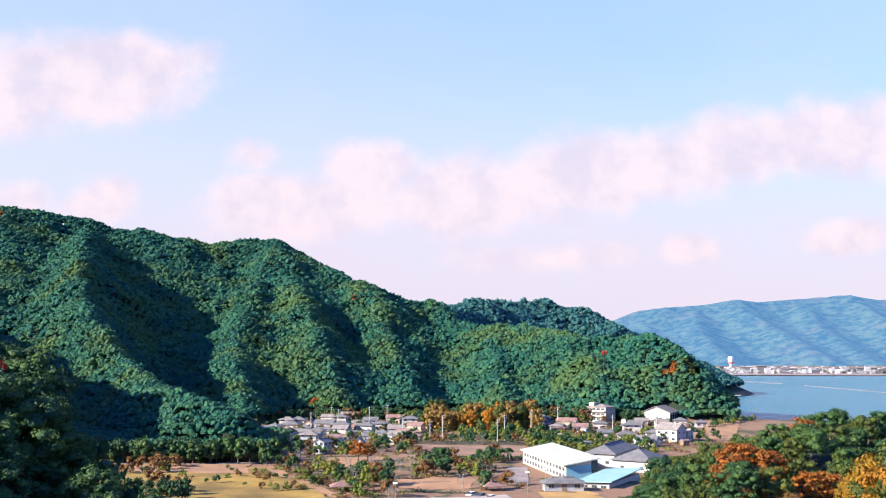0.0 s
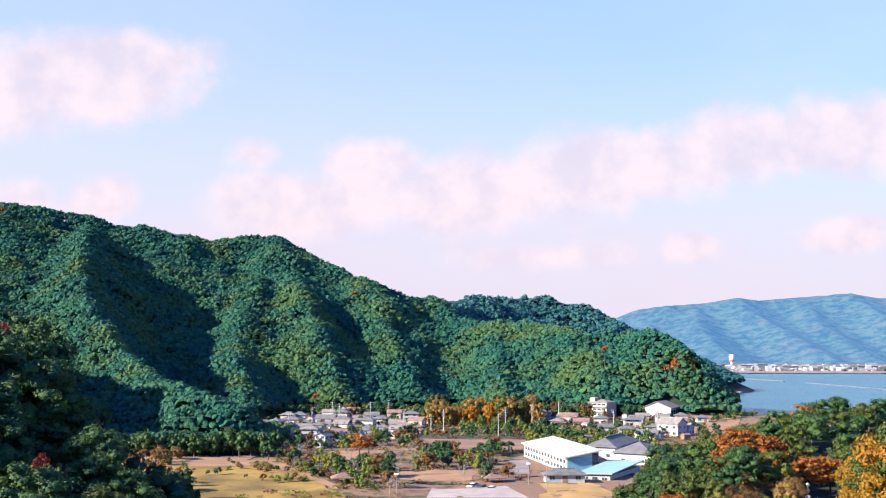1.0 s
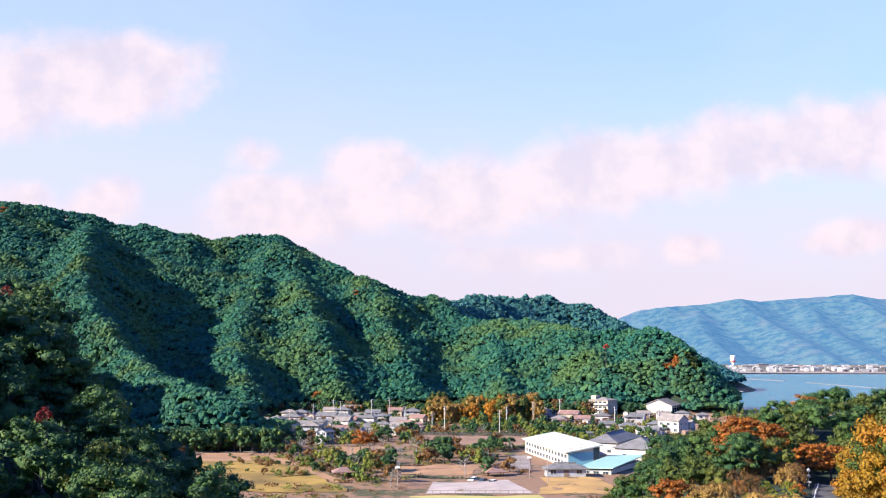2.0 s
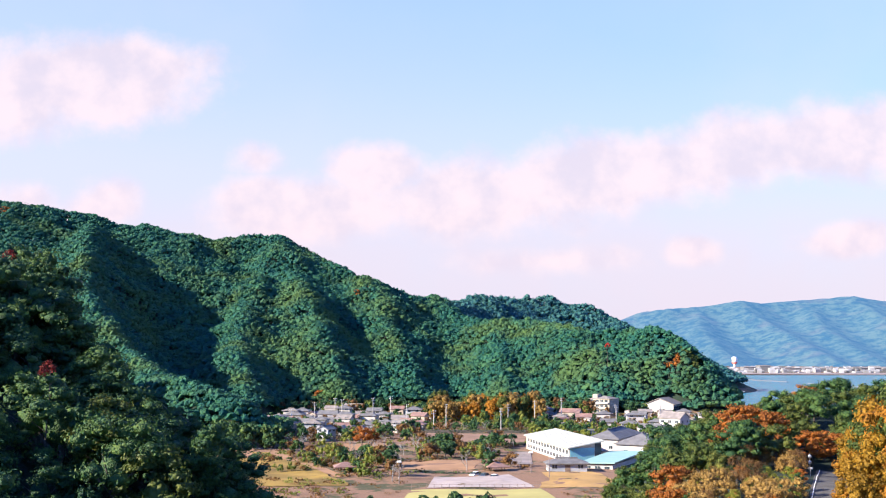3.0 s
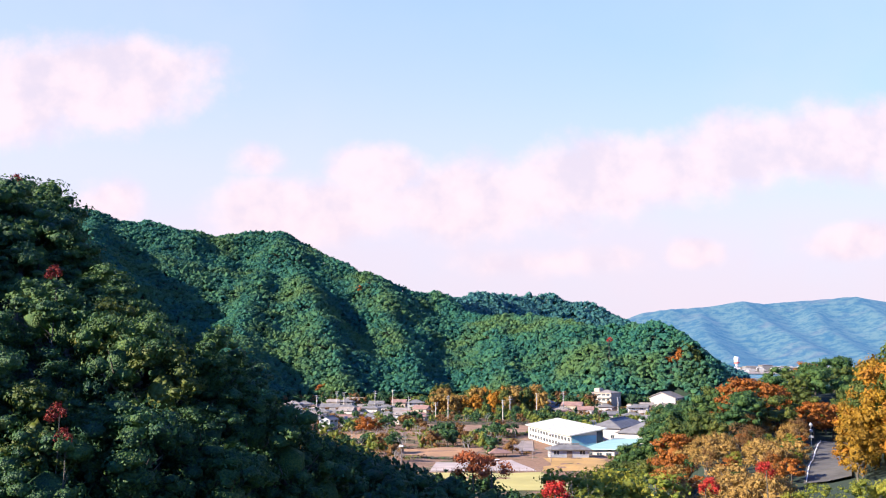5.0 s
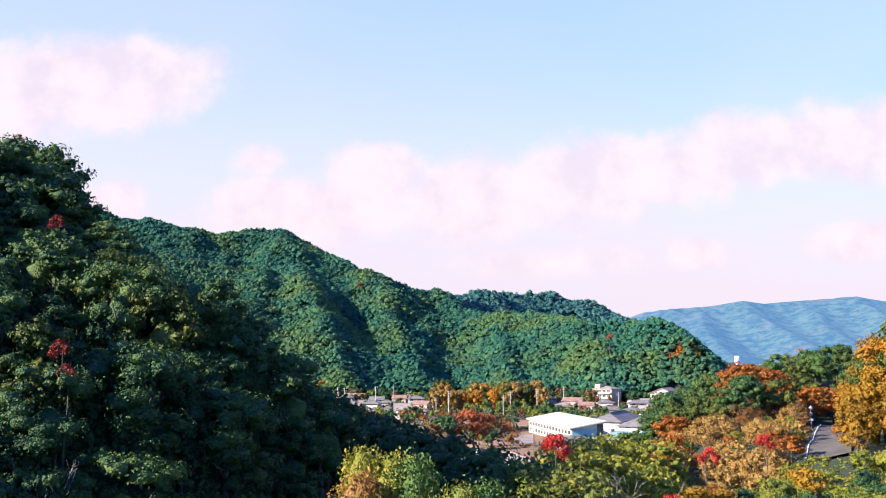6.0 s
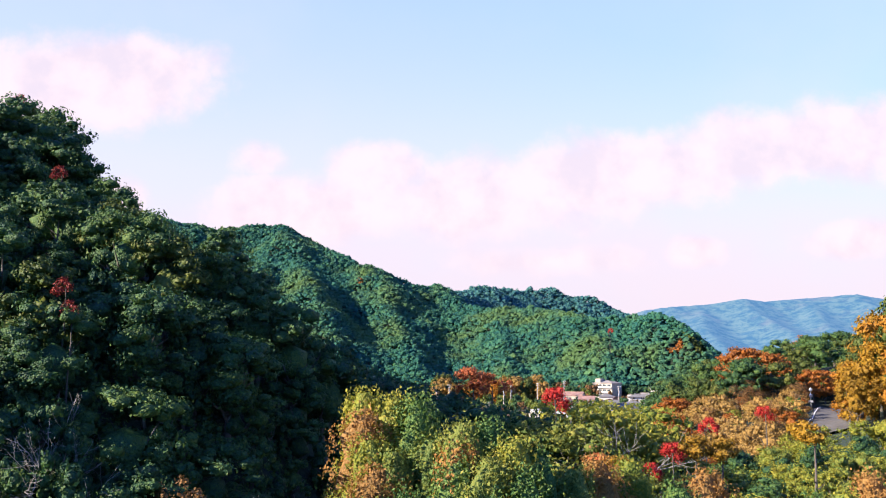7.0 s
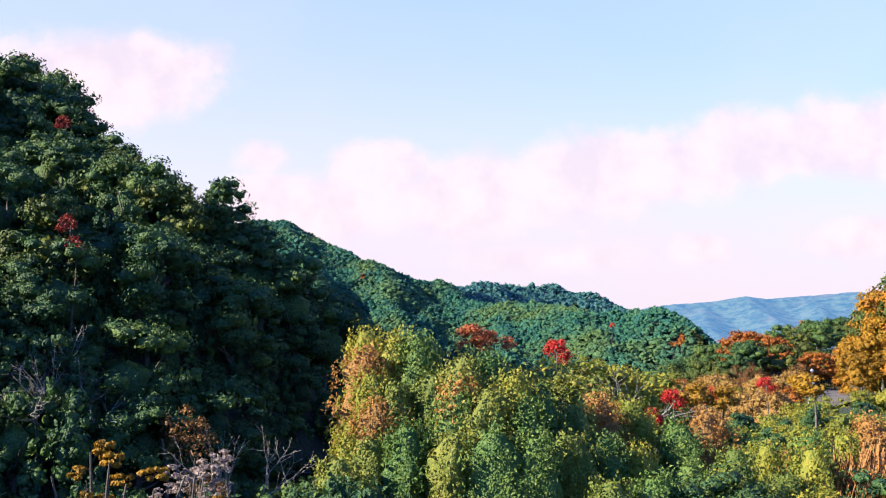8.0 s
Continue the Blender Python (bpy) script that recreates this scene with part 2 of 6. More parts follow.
# ------------------------------------------------------------------ the lie of the land
CREST = [(-520, 800, 164), (-366, 820, 158), (-290, 850, 146), (-240, 870, 139), (-191, 895, 132), (-150, 895, 132), (-112, 870, 111), (-69, 830, 88), (-17, 850, 70)]
CREST_BACK = [(-17, 850, 70), (20, 990, 82), (53, 1100, 93), (85, 1130, 88), (122, 1160, 98), (180, 1130, 71), (212, 1090, 51), (262, 1070, 0)]
CREST_FRONT = [(-17, 850, 70), (37, 780, 55), (88, 720, 47), (122, 690, 42)]
HEADLAND = [(122, 690, 42), (139, 662, 45), (152, 645, 37), (159, 626, 16), (163, 614, 1)]
SPURS = [
    [(-304, 850, 146), (-272, 740, 117), (-238, 650, 82), (-208, 590, 52), (-166, 530, 30), (-132, 470, 21), (-102, 428, 16), (-86, 420, 12), (-74, 416, 1)],
    [(-150, 895, 132), (-150, 790, 86), (-136, 640, 34), (-110, 560, 8)],
    [(-150, 895, 132), (-120, 800, 92), (-88, 690, 50), (-66, 630, 14)],
    [(-69, 830, 88), (-39, 730, 48), (-23, 655, 14)],
    [(37, 780, 55), (38, 700, 31), (39, 640, 8)],
    [(88, 720, 47), (101, 655, 28), (98, 622, 10)],
    # unseen ridge off to the left, raised so its shadow covers the mountain's foot
    [(-520, 800, 158), (-430, 640, 120), (-342, 480, 107), (-296, 390, 105)]]


def hill_inward(x, y):
    """How far a place lies behind the foot of the steep wall of the near hill."""
    return -0.69 * (x + 9.2) + 0.72 * (y - 34.9)


def ground_height(x, y):
    x, y = np.asarray(x, float), np.asarray(y, float)
    rough = fractal(x, y, 60, 4, 3)
    plain = 1.6 + 1.4 * smoothstep(480, 620, y)
    # the sea bed
    shore = 184 + 10 * lattice(y / 70, 0 * y, 5) + 150 * (1 - smoothstep(560, 640, y)) + 2000 * (1 - smoothstep(120, 420, y))
    plain = plain - 9 * smoothstep(shore - 8, shore + 25, x)
    plain = plain - 9 * smoothstep(1300, 1420, y) * (1 - smoothstep(shore - 8, shore + 25, x))
    plain = plain + 8.6 * smoothstep(1890, 1980, y)
    hills = blend([ridge(x, y, CREST, 0.55), ridge(x, y, CREST_BACK, 0.45), ridge(x, y, CREST_FRONT, 0.62), ridge(x, y, HEADLAND, 1.0)] + [ridge(x, y, s, 1.08 if k == 0 else 0.72) for k, s in enumerate(SPURS)], 5.0)
    lobes = np.abs(lattice(x / 34, y / 34, 71)) + 0.5 * np.abs(lattice(x / 15, y / 15, 72))
    hills = hills + (5.0 * rough + 5.0 * (0.6 - lobes)) * smoothstep(5, 50, hills)
    # the hillside below the camera
    edge = 58 + 124 * smoothstep(14, 48, x) - 40 * smoothstep(-10, -60, x)
    terrace = 16.5 + 3 * smoothstep(10, 50, x) * smoothstep(40, 110, y) - 3.0 * smoothstep(20, -10, y)
    terrace = 2 + (terrace - 2) * (1 - smoothstep(edge, edge + 75, y))
    inward = hill_inward(x, y)
    beyond = 0.46 * (x + 16) + 0.88 * (y - 54.6)
    left = np.interp(inward, [-2.0, 1.0, 2.6, 4.6, 7.5, 11.0, 14.0, 25.0, 33.0, 70.0], [15.5, 18.4, 21.2, 23.9, 26.5, 28.8, 30.0, 35.6, 40.0, 58.0])
    # the capped rise lies out of view, added to keep sun off the hill
    left = left - 0.62 * np.maximum(0, x + 11) + np.minimum(0.6 * np.maximum(0, -0.5 * y - 4 - x), 7.5) * smoothstep(13, 18, inward) + 0.9 * smoothstep(22, 30, inward)
    left = left - 1.15 * (np.sqrt(beyond ** 2 + 4) + beyond) / 2
    # unseen mound beyond the left edge, added to shade the foot of the slope
    left = left + 15 * np.exp(-((x + 37) ** 2 + (y - 8) ** 2) / 14 ** 2)
    bank = 13 * np.exp(-((x - 74) ** 2 + (y - 100) ** 2) / 21 ** 2)
    knoll = ridge(x, y, [(61, 174, 24.0), (66, 184, 26.0), (84, 198, 25.0), (104, 204, 22.0)], 0.52)
    near = blend([terrace + bank, left, knoll], 1.6) + 0.8 * fractal(x, y, 16, 3, 21)
    return blend([plain, np.where(y < 330, near, -50), hills], 1.2)


def patch_mesh(name, xs, ys, drop=0.0):
    gx, gy = np.meshgrid(xs, ys)
    v = np.stack([gx, gy, ground_height(gx, gy) - drop], -1).reshape(-1, 3)
    i = np.arange(len(ys) - 1)[:, None] * len(xs) + np.arange(len(xs) - 1)[None]
    f = np.stack([i, i + 1, i + len(xs) + 1, i + len(xs)], -1).reshape(-1, 4)
    return v, f


def ground_material():
    m = bpy.data.materials.new("ground_soil_and_grass")
    m.use_nodes = True
    n = Nodes(m.node_tree)
    pos = n.add("ShaderNodeNewGeometry").outputs["Position"]
    big, mid, small = n.noise(pos, 0.035, 4), n.noise(pos, 0.3, 4), n.noise(pos, 4.0, 4)
    soil = n.mix(n.smooth(small, 0.3, 0.7), (0.17, 0.092, 0.053), (0.29, 0.162, 0.095))
    grass = n.mix(n.smooth(small, 0.3, 0.7), (0.032, 0.042, 0.014), (0.080, 0.074, 0.026))
    col = n.mix(n.smooth(n.math("ADD", n.math("MULTIPLY", big, 0.6), n.math("MULTIPLY", mid, 0.4)), 0.50, 0.58), soil, grass)
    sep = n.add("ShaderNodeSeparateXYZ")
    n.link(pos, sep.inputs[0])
    # the ground gets darker and greener from 2.6 m to 5 m up
    hill_floor = n.mix(n.smooth(small, 0.3, 0.7), (0.007, 0.020, 0.013), (0.018, 0.036, 0.018))
    col = n.mix(n.smooth(sep.outputs[2], 2.6, 5.0), col, hill_floor)
    b = n.add("ShaderNodeBsdfPrincipled")
    n.link(col, b.inputs["Base Color"])
    b.inputs["Roughness"].default_value = 0.95
    bp = n.add("ShaderNodeBump")
    bp.inputs["Strength"].default_value, bp.inputs["Distance"].default_value = 0.5, 0.2
    n.link(small, bp.inputs["Height"]), n.link(bp.outputs[0], b.inputs["Normal"])
    n.link(b.outputs[0], n.add("ShaderNodeOutputMaterial").inputs[0])
    return m


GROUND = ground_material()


def spaced(*stretches):
    out = [stretches[0][0]]
    for a, b, step in stretches:
        out += list(np.arange(a + step, b + step * 0.5, step))
    return np.array(out)


xs = spaced((-2600, -560, 85), (-560, -180, 10), (-180, 220, 4), (220, 500, 14), (500, 3000, 100))
ys = spaced((-600, -40, 40), (-40, 260, 4), (260, 960, 8), (960, 1400, 20), (1400, 1860, 46), (1860, 2000, 14), (2000, 4900, 145))
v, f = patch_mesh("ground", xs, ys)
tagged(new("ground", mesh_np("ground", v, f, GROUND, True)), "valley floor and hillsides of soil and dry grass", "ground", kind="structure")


def water_material():
    m = bpy.data.materials.new("sea_water")
    m.use_nodes = True
    n = Nodes(m.node_tree)
    pos = n.add("ShaderNodeNewGeometry").outputs["Position"]
    b = n.add("ShaderNodeBsdfPrincipled")
    n.link(n.mix(n.smooth(n.noise(pos, 0.006, 3), 0.35, 0.65), (0.026, 0.145, 0.205), (0.044, 0.172, 0.232)), b.inputs["Base Color"])
    b.inputs["Roughness"].default_value = 0.22
    b.inputs["IOR"].default_value = 1.33
    bp = n.add("ShaderNodeBump")
    bp.inputs["Strength"].default_value, bp.inputs["Distance"].default_value = 1.0, 2.6
    n.link(n.noise(pos, 0.30, 4), bp.inputs["Height"]), n.link(bp.outputs[0], b.inputs["Normal"])
    n.link(b.outputs[0], n.add("ShaderNodeOutputMaterial").inputs[0])
    return m


WATER = water_material()
sea_v = [(160, 520, 0), (2900, 520, 0), (2900, 4800, 0), (-2500, 4800, 0), (-2500, 1400, 0), (160, 1400, 0)]
bm = bmesh.new()
bm.faces.new([bm.verts.new(c) for c in sea_v])
ob = part("sea", bm, WATER, None)
tagged(ob, "calm pale blue bay with a faint ripple", "sea", kind="structure")

# ------------------------------------------------------------------ far hills across the bay
FAR_CREST = [(700, 4500, 160), (860, 4450, 228), (980, 4400, 248), (1120, 4450, 256), (1300, 4450, 283), (1420, 4500, 270), (1620, 4500, 288), (1810, 4450, 306), (1950, 4450, 284), (2300, 4400, 300), (2800, 4200, 260)]
FAR_SPURS = [[(x, y, z), (x + dx, y - 500, z * 0.62), (x + dx * 1.4, y - 950, z * 0.26), (x + dx * 1.5, y - 1250, 6)]
             for x, y, z, dx in ((860, 4450, 200, -30), (1120, 4450, 245, -120), (1300, 4450, 265, -20), (1620, 4500, 275, -130), (1810, 4450, 285, -60), (2050, 4450, 270, 0), (2400, 4400, 280, 40))]
WEST_CREST = [(-2500, 4300, 220), (-900, 4500, 170), (200, 4550, 120), (700, 4500, 140)]


def far_haze_material():
    """Far wooded hills; a blue glow stands in for four kilometres of bright air."""
    m = bpy.data.materials.new("far_hill_woods_and_haze")
    m.use_nodes = True
    n = Nodes(m.node_tree)
    pos = n.add("ShaderNodeNewGeometry").outputs["Position"]
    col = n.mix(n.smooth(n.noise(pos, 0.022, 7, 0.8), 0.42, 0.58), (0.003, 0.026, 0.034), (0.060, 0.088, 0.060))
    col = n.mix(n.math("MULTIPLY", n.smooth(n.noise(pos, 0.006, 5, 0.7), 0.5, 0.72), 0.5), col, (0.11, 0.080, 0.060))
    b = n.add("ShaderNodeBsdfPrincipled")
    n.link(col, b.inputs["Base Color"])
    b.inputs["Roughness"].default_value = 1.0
    # haze painted in: the woods emit an even blue
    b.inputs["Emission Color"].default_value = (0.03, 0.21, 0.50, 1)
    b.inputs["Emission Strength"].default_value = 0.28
    bp = n.add("ShaderNodeBump")
    bp.inputs["Strength"].default_value, bp.inputs["Distance"].default_value = 0.6, 2.5
    n.link(n.noise(pos, 0.09, 6, 0.8), bp.inputs["Height"]), n.link(bp.outputs[0], b.inputs["Normal"])
    n.link(b.outputs[0], n.add("ShaderNodeOutputMaterial").inputs[0])
    return m


gx, gy = np.meshgrid(np.arange(-2500, 2801, 22.0), np.arange(2900, 4741, 22.0))
gz = blend([ridge(gx, gy, FAR_CREST, 0.42), ridge(gx, gy, WEST_CREST, 0.35)] + [ridge(gx, gy, s, 0.38) for s in FAR_SPURS], 9.0)
gz = gz + 5 * fractal(gx, gy, 300, 2, 40) * smoothstep(0, 60, gz)
gz = np.maximum(gz, -6)
w = gx.shape[1]
i = np.arange(gx.shape[0] - 1)[:, None] * w + np.arange(w - 1)[None]
tagged(new("backdrop_hills", mesh_np("backdrop_hills", np.stack([gx, gy, gz], -1).reshape(-1, 3), np.stack([i, i + 1, i + w + 1, i + w], -1).reshape(-1, 4), far_haze_material(), True)),
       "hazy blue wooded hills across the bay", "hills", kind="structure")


# ------------------------------------------------------------------ trees
def ico(sub):
    bm = bmesh.new()
    bmesh.ops.create_icosphere(bm, subdivisions=sub, radius=1)
    v = np.array([q.co for q in bm.verts])
    f = np.array([[q.index for q in p.verts] for p in bm.faces])
    bm.free()
    return v, f


ICO = {k: ico(k) for k in (1, 2, 3)}


def lumpy(rng, sub, lumps, depth):
    """A ball with rounded swellings all over it."""
    v, f = ICO[sub]
    c = rng.normal(size=(lumps, 3))
    c /= np.linalg.norm(c, axis=1)[:, None]
    swell = np.clip((v @ c.T - 0.55) / 0.45, 0, 1).max(1)
    return v * (1 - depth + depth * 1.6 * np.sqrt(swell) + rng.normal(size=len(v)) * depth * 0.22)[:, None], f


def many(bases, place, size, turn, pick):
    """Copies of small meshes, joined: base meshes, and for each copy its place, its size (x, y, z) and its turn about z."""
    vs, fs, start = [], [], 0
    for k, (bv, bf) in enumerate(bases):
        sel = np.nonzero(pick == k)[0]
        if not len(sel):
            continue
        c, s = np.cos(turn[sel])[:, None], np.sin(turn[sel])[:, None]
        b = bv[None] * size[sel][:, None]
        v = np.stack([b[..., 0] * c - b[..., 1] * s, b[..., 0] * s + b[..., 1] * c, b[..., 2]], -1) + place[sel][:, None]
        f = bf[None] + (start + np.arange(len(sel)) * len(bv))[:, None, None]
        vs.append(v.reshape(-1, 3)), fs.append(f.reshape(-1, bf.shape[1]))
        start += v.shape[0] * v.shape[1]
    return np.concatenate(vs), np.concatenate(fs)


def upper(base, cut):
    v, f = base
    return v, f[(v[f][..., 2] > cut).any(1)]


def scatter(rng, x0, x1, y0, y1, gap):
    gx, gy = np.meshgrid(np.arange(x0, x1, gap), np.arange(y0, y1, gap))
    p = np.stack([gx.ravel(), gy.ravel()], 1) + rng.uniform(-0.48, 0.48, (gx.size, 2)) * gap
    return p


def tube(points, radii, sides=5):
    """A tapering tube along points."""
    pts = [Vector(p) for p in points]
    v, f = [], []
    for k, p in enumerate(pts):
        d = (pts[min(k + 1, len(pts) - 1)] - pts[max(k - 1, 0)]).normalized()
        a = d.orthogonal().normalized()
        b = d.cross(a)
        v += [p + (a * math.cos(6.2832 * j / sides) + b * math.sin(6.2832 * j / sides)) * radii[k] for j in range(sides)]
    for k in range(len(pts) - 1):
        for j in range(sides):
            a, b = k * sides + j, k * sides + (j + 1) % sides
            f.append((a, b, b + sides, a + sides))
    return np.array([tuple(q) for q in v]), np.array(f)


def join(pieces):
    vs, fs, start = [], [], 0
    for v, f in pieces:
        vs.append(v), fs.append(f + start)
        start += len(v)
    return np.concatenate(vs), np.concatenate(fs)


def leaf_cards(rng, centres, normals, size):
    """Folded rhombic leaves at centres."""
    n = len(centres)
    nr = normals + rng.normal(size=(n, 3)) * 0.45
    nr /= np.linalg.norm(nr, axis=1)[:, None]
    t = np.cross(nr, rng.normal(size=(n, 3)))
    t /= np.linalg.norm(t, axis=1)[:, None] + 1e-9
    b = np.cross(nr, t)
    s = (size * rng.uniform(0.6, 1.3, n))[:, None]
    v = np.stack([centres - t * s, centres + b * s * 0.55 + nr * s * 0.18, centres + t * s, centres - b * s * 0.55 + nr * s * 0.18], 1).reshape(-1, 3)
    f = np.arange(4 * n).reshape(n, 4)
    return v, f


def forest_tree(rng, sprays, size):
    """A distant crown of unit size: a low uneven dome with loose sprays of leaves over it, all triangles."""
    v, f = ICO[1]
    v = v * rng.uniform(0.6, 1.25, len(v))[:, None]
    n = rng.normal(size=(sprays, 3)) + (0, 0, 0.9)
    n /= np.linalg.norm(n, axis=1)[:, None]
    lv, lf = leaf_cards(rng, n * rng.uniform(0.85, 1.1, sprays)[:, None], n, size)
    return join([upper((v, f), -0.35), (lv, np.concatenate([lf[:, :3], lf[:, [0, 2, 3]]]))])


rng = np.random.default_rng(4)
DOMES = [forest_tree(rng, 6, 0.40) for k in range(16)]


def sown_forest(name, label, spots, radius, height, material):
    z = ground_height(spots[:, 0], spots[:, 1])
    n = len(spots)
    r = radius * rng.uniform(0.6, 1.3, n) ** 1.4
    size = np.stack([r * rng.uniform(0.85, 1.2, n), r * rng.uniform(0.85, 1.2, n), r * rng.uniform(0.68, 1.0, n)], 1)
    top = height + rng.normal(size=n) * 0.28 * radius + 0.5 * (r - radius) + 0.9 * fractal(spots[:, 0], spots[:, 1], 9.0, 2, 33)
    top = top * np.where(z < 4, 0.8, 1.0)
    place = np.column_stack([spots, z + top - size[:, 2]])
    v, f = many(DOMES, place, size, rng.uniform(0, 6.28, n), rng.integers(0, len(DOMES), n))
    return tagged(new(name, mesh_np(name, v, f, material)), label, "woods", kind="stuff")


spots = scatter(rng, -430, 300, 389, 1000, 2.35)
hz = ground_height(spots[:, 0], spots[:, 1])
px, py = spots[:, 0], spots[:, 1]
foot = np.where(px < -78, 395 - 0.1 * px, 590)
keep = (hz > np.where(px > 70, 2.2, 4.0)) & (py > np.where(px > 70, 600, foot)) & (np.hypot(px - 94, py - 600) > 10) & ((np.hypot(px - 131, py - 606) > 13) | (py > 617))
keep &= (px < 0.292 * py) | (py > 780)
keep &= ~((px > 60) & (py < 602) & (hz < 5))
keep &= (px > -0.50 * py) & (px < 0.32 * py)
keep |= (px < -70) & (px > -0.5 * py) & (py > 389) & (py < 478 - 0.5 * (px + 84))
crest_y = np.interp(px, [-520, -366, -290, -240, -191, -150, -112, -69, -17, 37, 88, 122, 139, 167], [800, 820, 850, 870, 895, 895, 870, 830, 850, 780, 720, 690, 675, 650])
keep &= (np.hypot(px - 144, py - 634) > 5) & (np.hypot(px - 156, py - 632) > 6)
front = keep & (py < crest_y + 40) & (px > -0.465 * py) & (px < 0.31 * py)
sown_forest("mountain_woods", "dense evergreen woods covering the mountain, tinted teal for haze", spots[front], 2.0, 8.0, HAZY_FOREST)
spots = scatter(rng, -60, 330, 800, 1240, 3.8)
px, py = spots[:, 0], spots[:, 1]
behind = py - np.interp(px, [-17, 20, 53, 85, 122, 180, 212, 262], [850, 990, 1100, 1130, 1160, 1130, 1090, 1070])
keep = (ground_height(spots[:, 0], spots[:, 1]) > 5) & (behind < 40) & (behind > np.where(px < 40, -110, -210)) & (px > -0.12 * (py - 600))
keep &= py > np.interp(px, [-17, 37, 88, 122, 167], [850, 780, 720, 690, 650]) + 42
sown_forest("far_ridge_woods", "green woods on the ridge behind, coloured bluer for haze", spots[keep], 2.7, 8.5, HAZY_FAR_FOREST)


def crown(rng, radius, low, high, clumps, leaves, size, core=0.72, flat=1.0, spread=0.75, clump_r=0.42, mass=0.8, loose=1.22):
    """A crown: leaves over many clumps that fill an uneven egg between two heights."""
    mid, half = (low + high) / 2, (high - low) / 2
    d = rng.normal(size=(clumps, 3))
    d /= np.linalg.norm(d, axis=1)[:, None]
    d[:, 2] = np.where(d[:, 2] < -0.75, -d[:, 2], d[:, 2])
    q = spread * rng.uniform(0.72, 1.08, clumps)[:, None]
    centre = d * q * np.array([radius, radius, half]) + np.array([0, 0, mid])
    cr = radius * clump_r * rng.uniform(0.65, 1.2, clumps)
    k = rng.choice(clumps, leaves, p=cr ** 2 / (cr ** 2).sum())
    n = rng.normal(size=(leaves, 3)) + d[k] * 0.8 + np.array([0, 0, 0.2])
    n /= np.linalg.norm(n, axis=1)[:, None]
    pos = centre[k] + n * (cr[k] * rng.uniform(0.72, loose, leaves))[:, None] * np.array([1, 1, flat])
    lv, lf = leaf_cards(rng, pos, n, size)
    # the shaded mass of every clump, and of the middle
    bv, bf = ICO[1]
    solids = [((bv * rng.uniform(0.72, 1.1, len(bv))[:, None]) * (cr[q] * mass) * np.array([1, 1, flat]) + centre[q], bf) for q in range(clumps)]
    solids.append((lumpy(rng, 1, 8, 0.3)[0] * np.array([radius, radius, half]) * core * 0.52 + np.array([0, 0, mid]), bf))
    cv, cf = join(solids)
    cf = np.column_stack([cf, cf[:, 2]])
    return lv, lf, cv, cf


def vine_column(rng, radius, low, high, leaves, size):
    """A tall trunk hidden by hanging vines: strands of leaves with furrows between them."""
    strands = 8
    way = np.sort(rng.uniform(0, 6.283, strands))
    drift, tip = rng.normal(size=strands) * 0.05, high - rng.uniform(0, 1.0, strands) ** 2 * 3.4
    phase = rng.uniform(0, 6.283, strands)

    def reach(a, h):
        best = np.full(np.shape(a), 0.55)
        for k in range(strands):
            d = np.angle(np.exp(1j * (a - way[k] - drift[k] * (h - low) - 0.12 * np.sin(h * 1.3 + phase[k]))))
            cap = np.clip((tip[k] - h) / 1.3, 0, 1)
            swell = 0.92 + 0.14 * np.sin(h * 2.1 + phase[k]) + 0.08 * np.sin(h * 5.3 + 2 * phase[k])
            best = np.maximum(best, swell * np.sqrt(1 - (1 - cap) ** 2) * (0.5 + 0.62 * np.exp(-(d / 0.30) ** 2)))
        lid = np.clip((high - h) / 0.8, 0, 1)
        return radius * best * np.sqrt(1 - (1 - lid) ** 2)

    tufts = 330
    ta, th = rng.uniform(0, 6.283, tufts), low + (high - low) * rng.uniform(0, 1, tufts) ** 0.75
    tr = reach(ta, th) * rng.uniform(0.86, 1.12, tufts)
    tuft = np.column_stack([tr * np.cos(ta), tr * np.sin(ta), th])
    k = rng.integers(0, tufts, leaves)
    pos = tuft[k] + rng.normal(size=(leaves, 3)) * np.array([0.10, 0.10, 0.20])
    n = np.column_stack([np.cos(ta), np.sin(ta), np.full(tufts, 0.35)])[k] + rng.normal(size=(leaves, 3)) * 0.5
    lv, lf = leaf_cards(rng, pos, n, size)
    ca, ch = np.meshgrid(np.linspace(0, 6.283, 19)[:-1], np.linspace(low, high - 0.1, 13))
    cr = reach(ca, ch) * 0.74
    cv = np.stack([cr * np.cos(ca), cr * np.sin(ca), ch], -1).reshape(-1, 3)
    cf = []
    for j in range(12):
        for i in range(18):
            p, q = j * 18 + i, j * 18 + (i + 1) % 18
            cf += [(p, q, q + 18), (p, q + 18, p + 18)]
    return lv, lf, cv, np.array(cf)


def crown_mesh(name, rng, material, maker=crown, **spec):
    lv, lf, cv, cf = maker(rng, **spec)
    # triangles of the inner clumps first, then the leaves
    me = bpy.data.meshes.new(name)
    verts = np.concatenate([cv, lv]).astype(np.float32)
    tri, quad = cf[:, :3].astype(np.int32), (lf + len(cv)).astype(np.int32)
    me.vertices.add(len(verts))
    me.vertices.foreach_set("co", verts.ravel())
    me.loops.add(tri.size + quad.size)
    me.loops.foreach_set("vertex_index", np.concatenate([tri.ravel(), quad.ravel()]))
    me.polygons.add(len(tri) + len(quad))
    me.polygons.foreach_set("loop_start", np.concatenate([np.arange(len(tri)) * 3, tri.size + np.arange(len(quad)) * 4]).astype(np.int32))
    me.update(calc_edges=True)
    me.materials.append(material)
    return me


